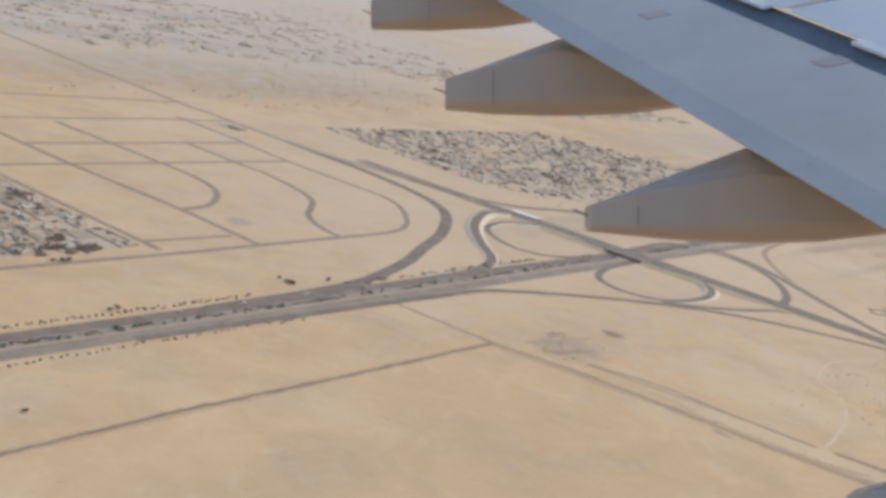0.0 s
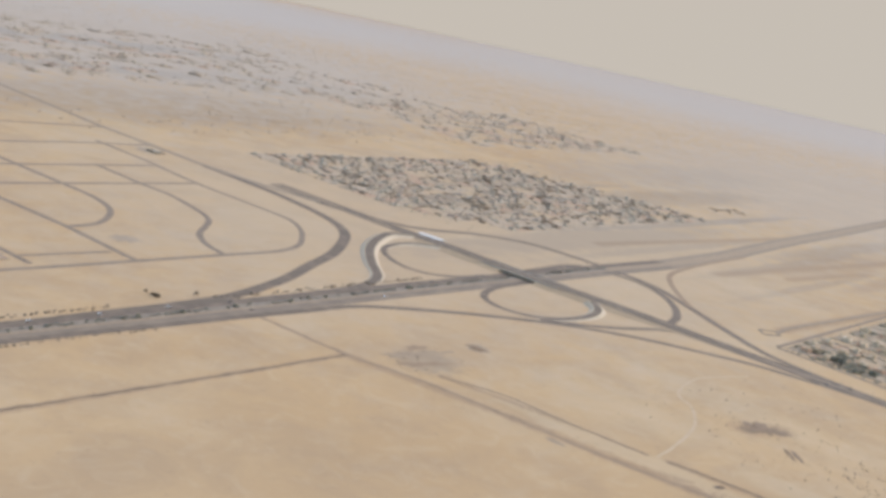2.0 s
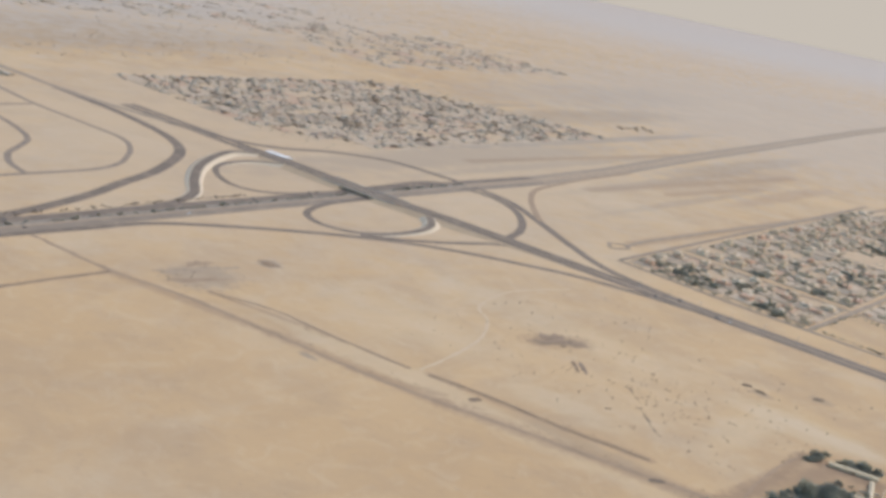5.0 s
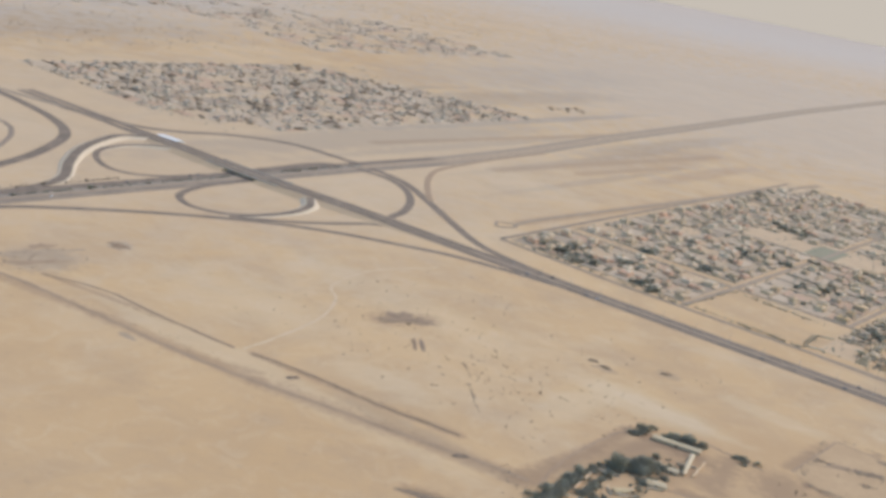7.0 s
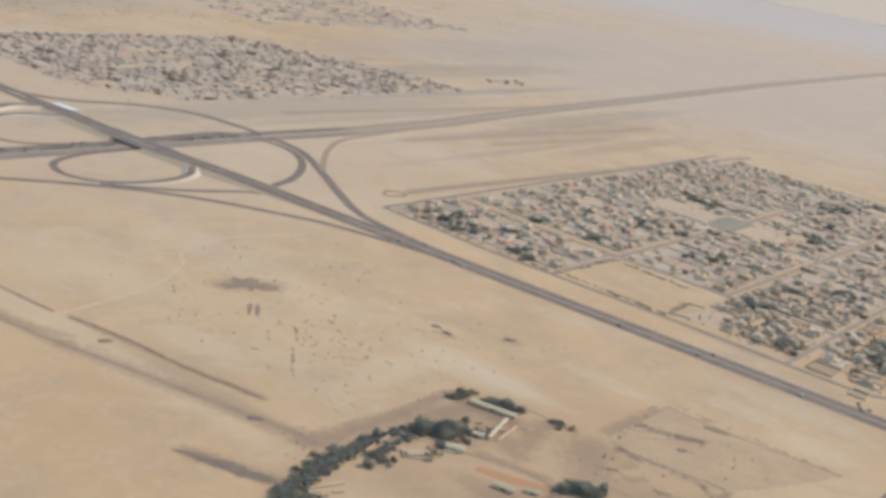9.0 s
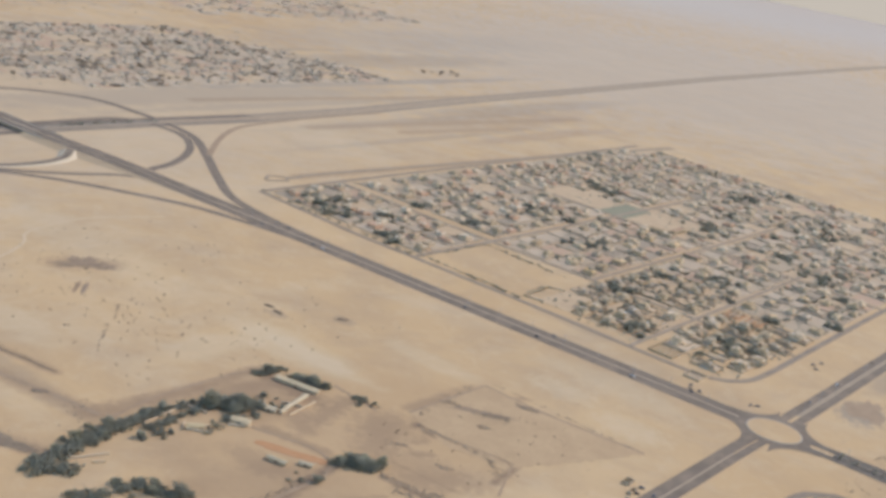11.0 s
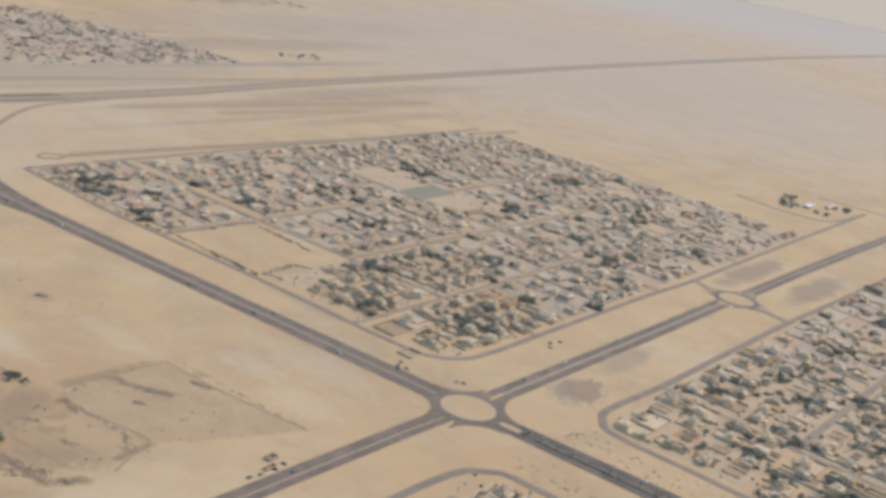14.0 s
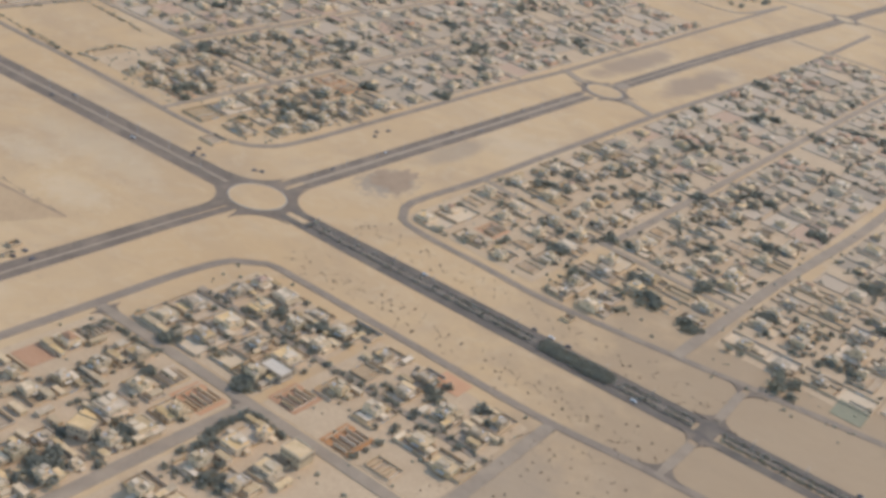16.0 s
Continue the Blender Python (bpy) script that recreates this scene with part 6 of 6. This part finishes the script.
# ---- the far quarters, too many to pick apart ----
def joined(name, store, mat, label, category):
    data = bpy.data.meshes.new(name)
    data.from_pydata(store[0], [], store[1])
    data.materials.append(mat)
    return tagged(new(name, data), label, category, kind="stuff")


joined("far_houses", FAR_HOUSES, ISLAND_HOUSE, "flat-roofed cream, white and tan houses of the farther quarters", "houses")
joined("distant_houses", DISTANT_HOUSES, HAZE_HOUSE, "flattened beige houses of the distant quarters, toned as through haze", "houses")
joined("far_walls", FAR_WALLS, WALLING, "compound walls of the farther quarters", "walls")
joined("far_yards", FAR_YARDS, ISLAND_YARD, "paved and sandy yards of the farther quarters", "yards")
joined("far_dry_trees", FAR_HAZED, LEAFHAZED, "haze-paled trees among the distant houses", "trees")
joined("far_trees", FAR_LEAVES, LEAF, "haze-paled green garden trees of the quarters", "trees")


# ---- the airliner's wing, placed and shaped to fit the camera's view at the start ----
WING_GREY, tree_, shader_ = material("wing_paint", 0.6)
tint = mix(tree_, fractal(tree_, 1.4, 5, 0.6, 0.35, 0.75), (0.335, 0.315, 0.305), (0.385, 0.363, 0.352))
tint = mix(tree_, math_node(tree_, "MULTIPLY", fractal(tree_, 9.0, 3, 0.7, 0.6, 0.8), 0.35), tint, (0.20, 0.20, 0.21))
tree_.links.new(tint, shader_.inputs["Base Color"])
# light bounced up from the sand is put into this paint as brown
FAIRING, tree_, shader_ = material("bounce_browned_paint", 0.38)
tint = mix(tree_, fractal(tree_, 1.1, 4, 0.6, 0.3, 0.7), (0.305, 0.24, 0.203), (0.355, 0.283, 0.24))
tint = mix(tree_, math_node(tree_, "MULTIPLY", fractal(tree_, 14.0, 4, 0.7, 0.62, 0.85), 0.3), tint, (0.20, 0.16, 0.135))
tree_.links.new(tint, shader_.inputs["Base Color"])
SPOILER, tree_, shader_ = material("spoiler_paint", 0.55)
tint = mix(tree_, fractal(tree_, 0.8, 4, 0.6, 0.3, 0.7), (0.47, 0.46, 0.46), (0.53, 0.52, 0.52))
tree_.links.new(tint, shader_.inputs["Base Color"])
BRIGHT = varied("bare_bright_edge", (0.55, 0.55, 0.56), (0.62, 0.62, 0.63), 3.0, 0.8, 0.0, 0.02)
SEAM = varied("dark_seam", (0.09, 0.10, 0.12), (0.13, 0.14, 0.165), 3.0, 0.7, 0.0, 0.0)

wing = new("airliner_wing")
wing.matrix_basis = pose(0.64, 4.48, 122.17, 76.18, -11.92, -3.80) @ pose(0, 0, 0, -90)
tagged(wing, "grey airliner wing with flap, spoilers and track fairings in flight", "aircraft wing")
# axes of the first camera pose: x right (forwards), y along the view (outboard), z up
INNER_EDGE, OUTER_EDGE = Vector((1.819, 4.9, 0.096)), Vector((0.432, 8.6, 1.784))
FORE = Vector((1.0, 0.03, 0.185)).normalized()
SPAN = OUTER_EDGE - INNER_EDGE
UPWARD = FORE.cross(SPAN).normalized()


def on_wing(s, u, w=0.0):
    """A place on the wing: s along the trailing edge, u metres forwards, w metres above its upper skin."""
    camber = 0.05 * math.sin(min(1.0, u / 4.6) * math.pi)
    return INNER_EDGE + SPAN * s + FORE * u + UPWARD * (w + camber)


def panel(name, s0, s1, u0, u1, w0, w1, mat, label="", rows=6, round_tail=0.0, parent=None):
    """A curved slab of the wing between two stations and two chord lines."""
    bm = bmesh.new()
    n, k = 6, rows
    top = [[bm.verts.new(on_wing(s0 + (s1 - s0) * i / n, u0 + (u1 - u0) * j / k, w1 - (round_tail if j == 0 else 0))) for j in range(k + 1)] for i in range(n + 1)]
    low = [[bm.verts.new(on_wing(s0 + (s1 - s0) * i / n, u0 + (u1 - u0) * j / k, w0 + ((w1 - w0) - round_tail - 0.006 if j == 0 and round_tail else 0))) for j in range(k + 1)] for i in range(n + 1)]
    for i in range(n):
        for j in range(k):
            bm.faces.new((top[i][j], top[i][j + 1], top[i + 1][j + 1], top[i + 1][j]))
            bm.faces.new((low[i][j], low[i + 1][j], low[i + 1][j + 1], low[i][j + 1]))
    for i in range(n):
        bm.faces.new((top[i][0], top[i + 1][0], low[i + 1][0], low[i][0]))
        bm.faces.new((top[i + 1][k], top[i][k], low[i][k], low[i + 1][k]))
    for j in range(k):
        bm.faces.new((top[0][j + 1], top[0][j], low[0][j], low[0][j + 1]))
        bm.faces.new((top[n][j], top[n][j + 1], low[n][j + 1], low[n][j]))
    bmesh.ops.recalc_face_normals(bm, faces=bm.faces)
    return part(name, bm, mat, parent or wing, label)


flap = panel("flap", -0.02, 1.75, 0.0, 1.0, -0.06, 0.0, WING_GREY, "blue-grey trailing-edge flap", 6, 0.012)
panel("flap", -0.75, -0.035, 0.0, 1.0, -0.06, 0.0, WING_GREY, "blue-grey inboard flap", 6, 0.012)
panel("gap_seal", -0.75, 1.75, 0.97, 1.30, -0.14, -0.045, SEAM, "dark gap ahead of the flap", 2)
for k in range(7):
    s0 = -0.72 + k * 0.35
    spoiler = panel("spoiler", s0, s0 + 0.335, 1.26, 2.25, -0.05, 0.0, SPOILER, "pale grey spoiler panel", 4, 0.004)
    if k in (3, 4, 5):
        panel("edge_strip", s0 + 0.02, s0 + 0.16, 1.19, 1.258, -0.02, 0.0, BRIGHT, "bright metal edge strip", 1, 0.0, spoiler)
panel("wing_box", -0.75, 1.75, 2.27, 4.4, -0.5, 0.028, SPOILER, "pale grey upper wing skin", 8)
panel("leading_edge", -0.75, 1.75, 4.42, 4.8, -0.42, -0.04, BRIGHT, "bright metal leading edge", 3, 0.0)
for k in range(9):
    panel("skin_seam", -0.7 + k * 0.29, -0.692 + k * 0.29, 2.3, 4.3, 0.024, 0.031, SEAM, "thin dark skin seam", 2)
for s, u in ((0.18, 0.62), (0.75, 0.55), (0.42, 0.85)):
    panel("access_panel", s, s + 0.03, u, u + 0.16, -0.004, 0.003, FAIRING, "worn oval access panel", 1, 0.0, flap)


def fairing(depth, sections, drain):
    """A track fairing: a blunt-tailed pod; sections give x, top and bottom in metres at its own depth from the first
    camera pose.
    """
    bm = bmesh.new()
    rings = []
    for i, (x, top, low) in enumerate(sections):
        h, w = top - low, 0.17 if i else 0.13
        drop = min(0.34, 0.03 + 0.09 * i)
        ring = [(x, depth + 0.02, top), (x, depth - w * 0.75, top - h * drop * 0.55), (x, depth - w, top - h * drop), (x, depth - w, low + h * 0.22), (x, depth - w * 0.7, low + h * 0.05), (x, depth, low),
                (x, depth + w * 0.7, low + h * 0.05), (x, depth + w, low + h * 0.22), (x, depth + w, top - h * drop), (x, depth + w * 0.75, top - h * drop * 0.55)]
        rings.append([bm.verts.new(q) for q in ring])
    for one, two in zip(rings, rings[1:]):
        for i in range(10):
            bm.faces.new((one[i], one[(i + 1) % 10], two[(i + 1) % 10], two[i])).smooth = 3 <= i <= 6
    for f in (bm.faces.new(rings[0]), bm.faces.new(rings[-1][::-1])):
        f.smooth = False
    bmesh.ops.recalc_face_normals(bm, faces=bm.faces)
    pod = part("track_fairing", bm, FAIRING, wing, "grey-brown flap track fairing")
    x, top, low = sections[0]
    bm = bmesh.new()
    bmesh.ops.create_cone(bm, cap_ends=True, segments=6, radius1=0.007, radius2=0.004, depth=0.1)
    bm.transform(pose(x - 0.03, depth, (top + low) / 2 + 0.03, 0, -68, 0))
    part("static_wick", bm, SEAM, pod, "thin dark static discharger")
    if len(sections) > 3:
        x1, t1, l1 = sections[1]
        part("hatch_seam", box(bmesh.new(), x1 - 0.0015, x1 + 0.0015, depth - 0.174, depth - 0.168, l1 + 0.05, t1 - 0.09), SEAM, pod)
    return pod


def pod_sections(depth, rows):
    """Side outline of a pod fitted to the first camera view: along, top and bottom, each as a share of its depth."""
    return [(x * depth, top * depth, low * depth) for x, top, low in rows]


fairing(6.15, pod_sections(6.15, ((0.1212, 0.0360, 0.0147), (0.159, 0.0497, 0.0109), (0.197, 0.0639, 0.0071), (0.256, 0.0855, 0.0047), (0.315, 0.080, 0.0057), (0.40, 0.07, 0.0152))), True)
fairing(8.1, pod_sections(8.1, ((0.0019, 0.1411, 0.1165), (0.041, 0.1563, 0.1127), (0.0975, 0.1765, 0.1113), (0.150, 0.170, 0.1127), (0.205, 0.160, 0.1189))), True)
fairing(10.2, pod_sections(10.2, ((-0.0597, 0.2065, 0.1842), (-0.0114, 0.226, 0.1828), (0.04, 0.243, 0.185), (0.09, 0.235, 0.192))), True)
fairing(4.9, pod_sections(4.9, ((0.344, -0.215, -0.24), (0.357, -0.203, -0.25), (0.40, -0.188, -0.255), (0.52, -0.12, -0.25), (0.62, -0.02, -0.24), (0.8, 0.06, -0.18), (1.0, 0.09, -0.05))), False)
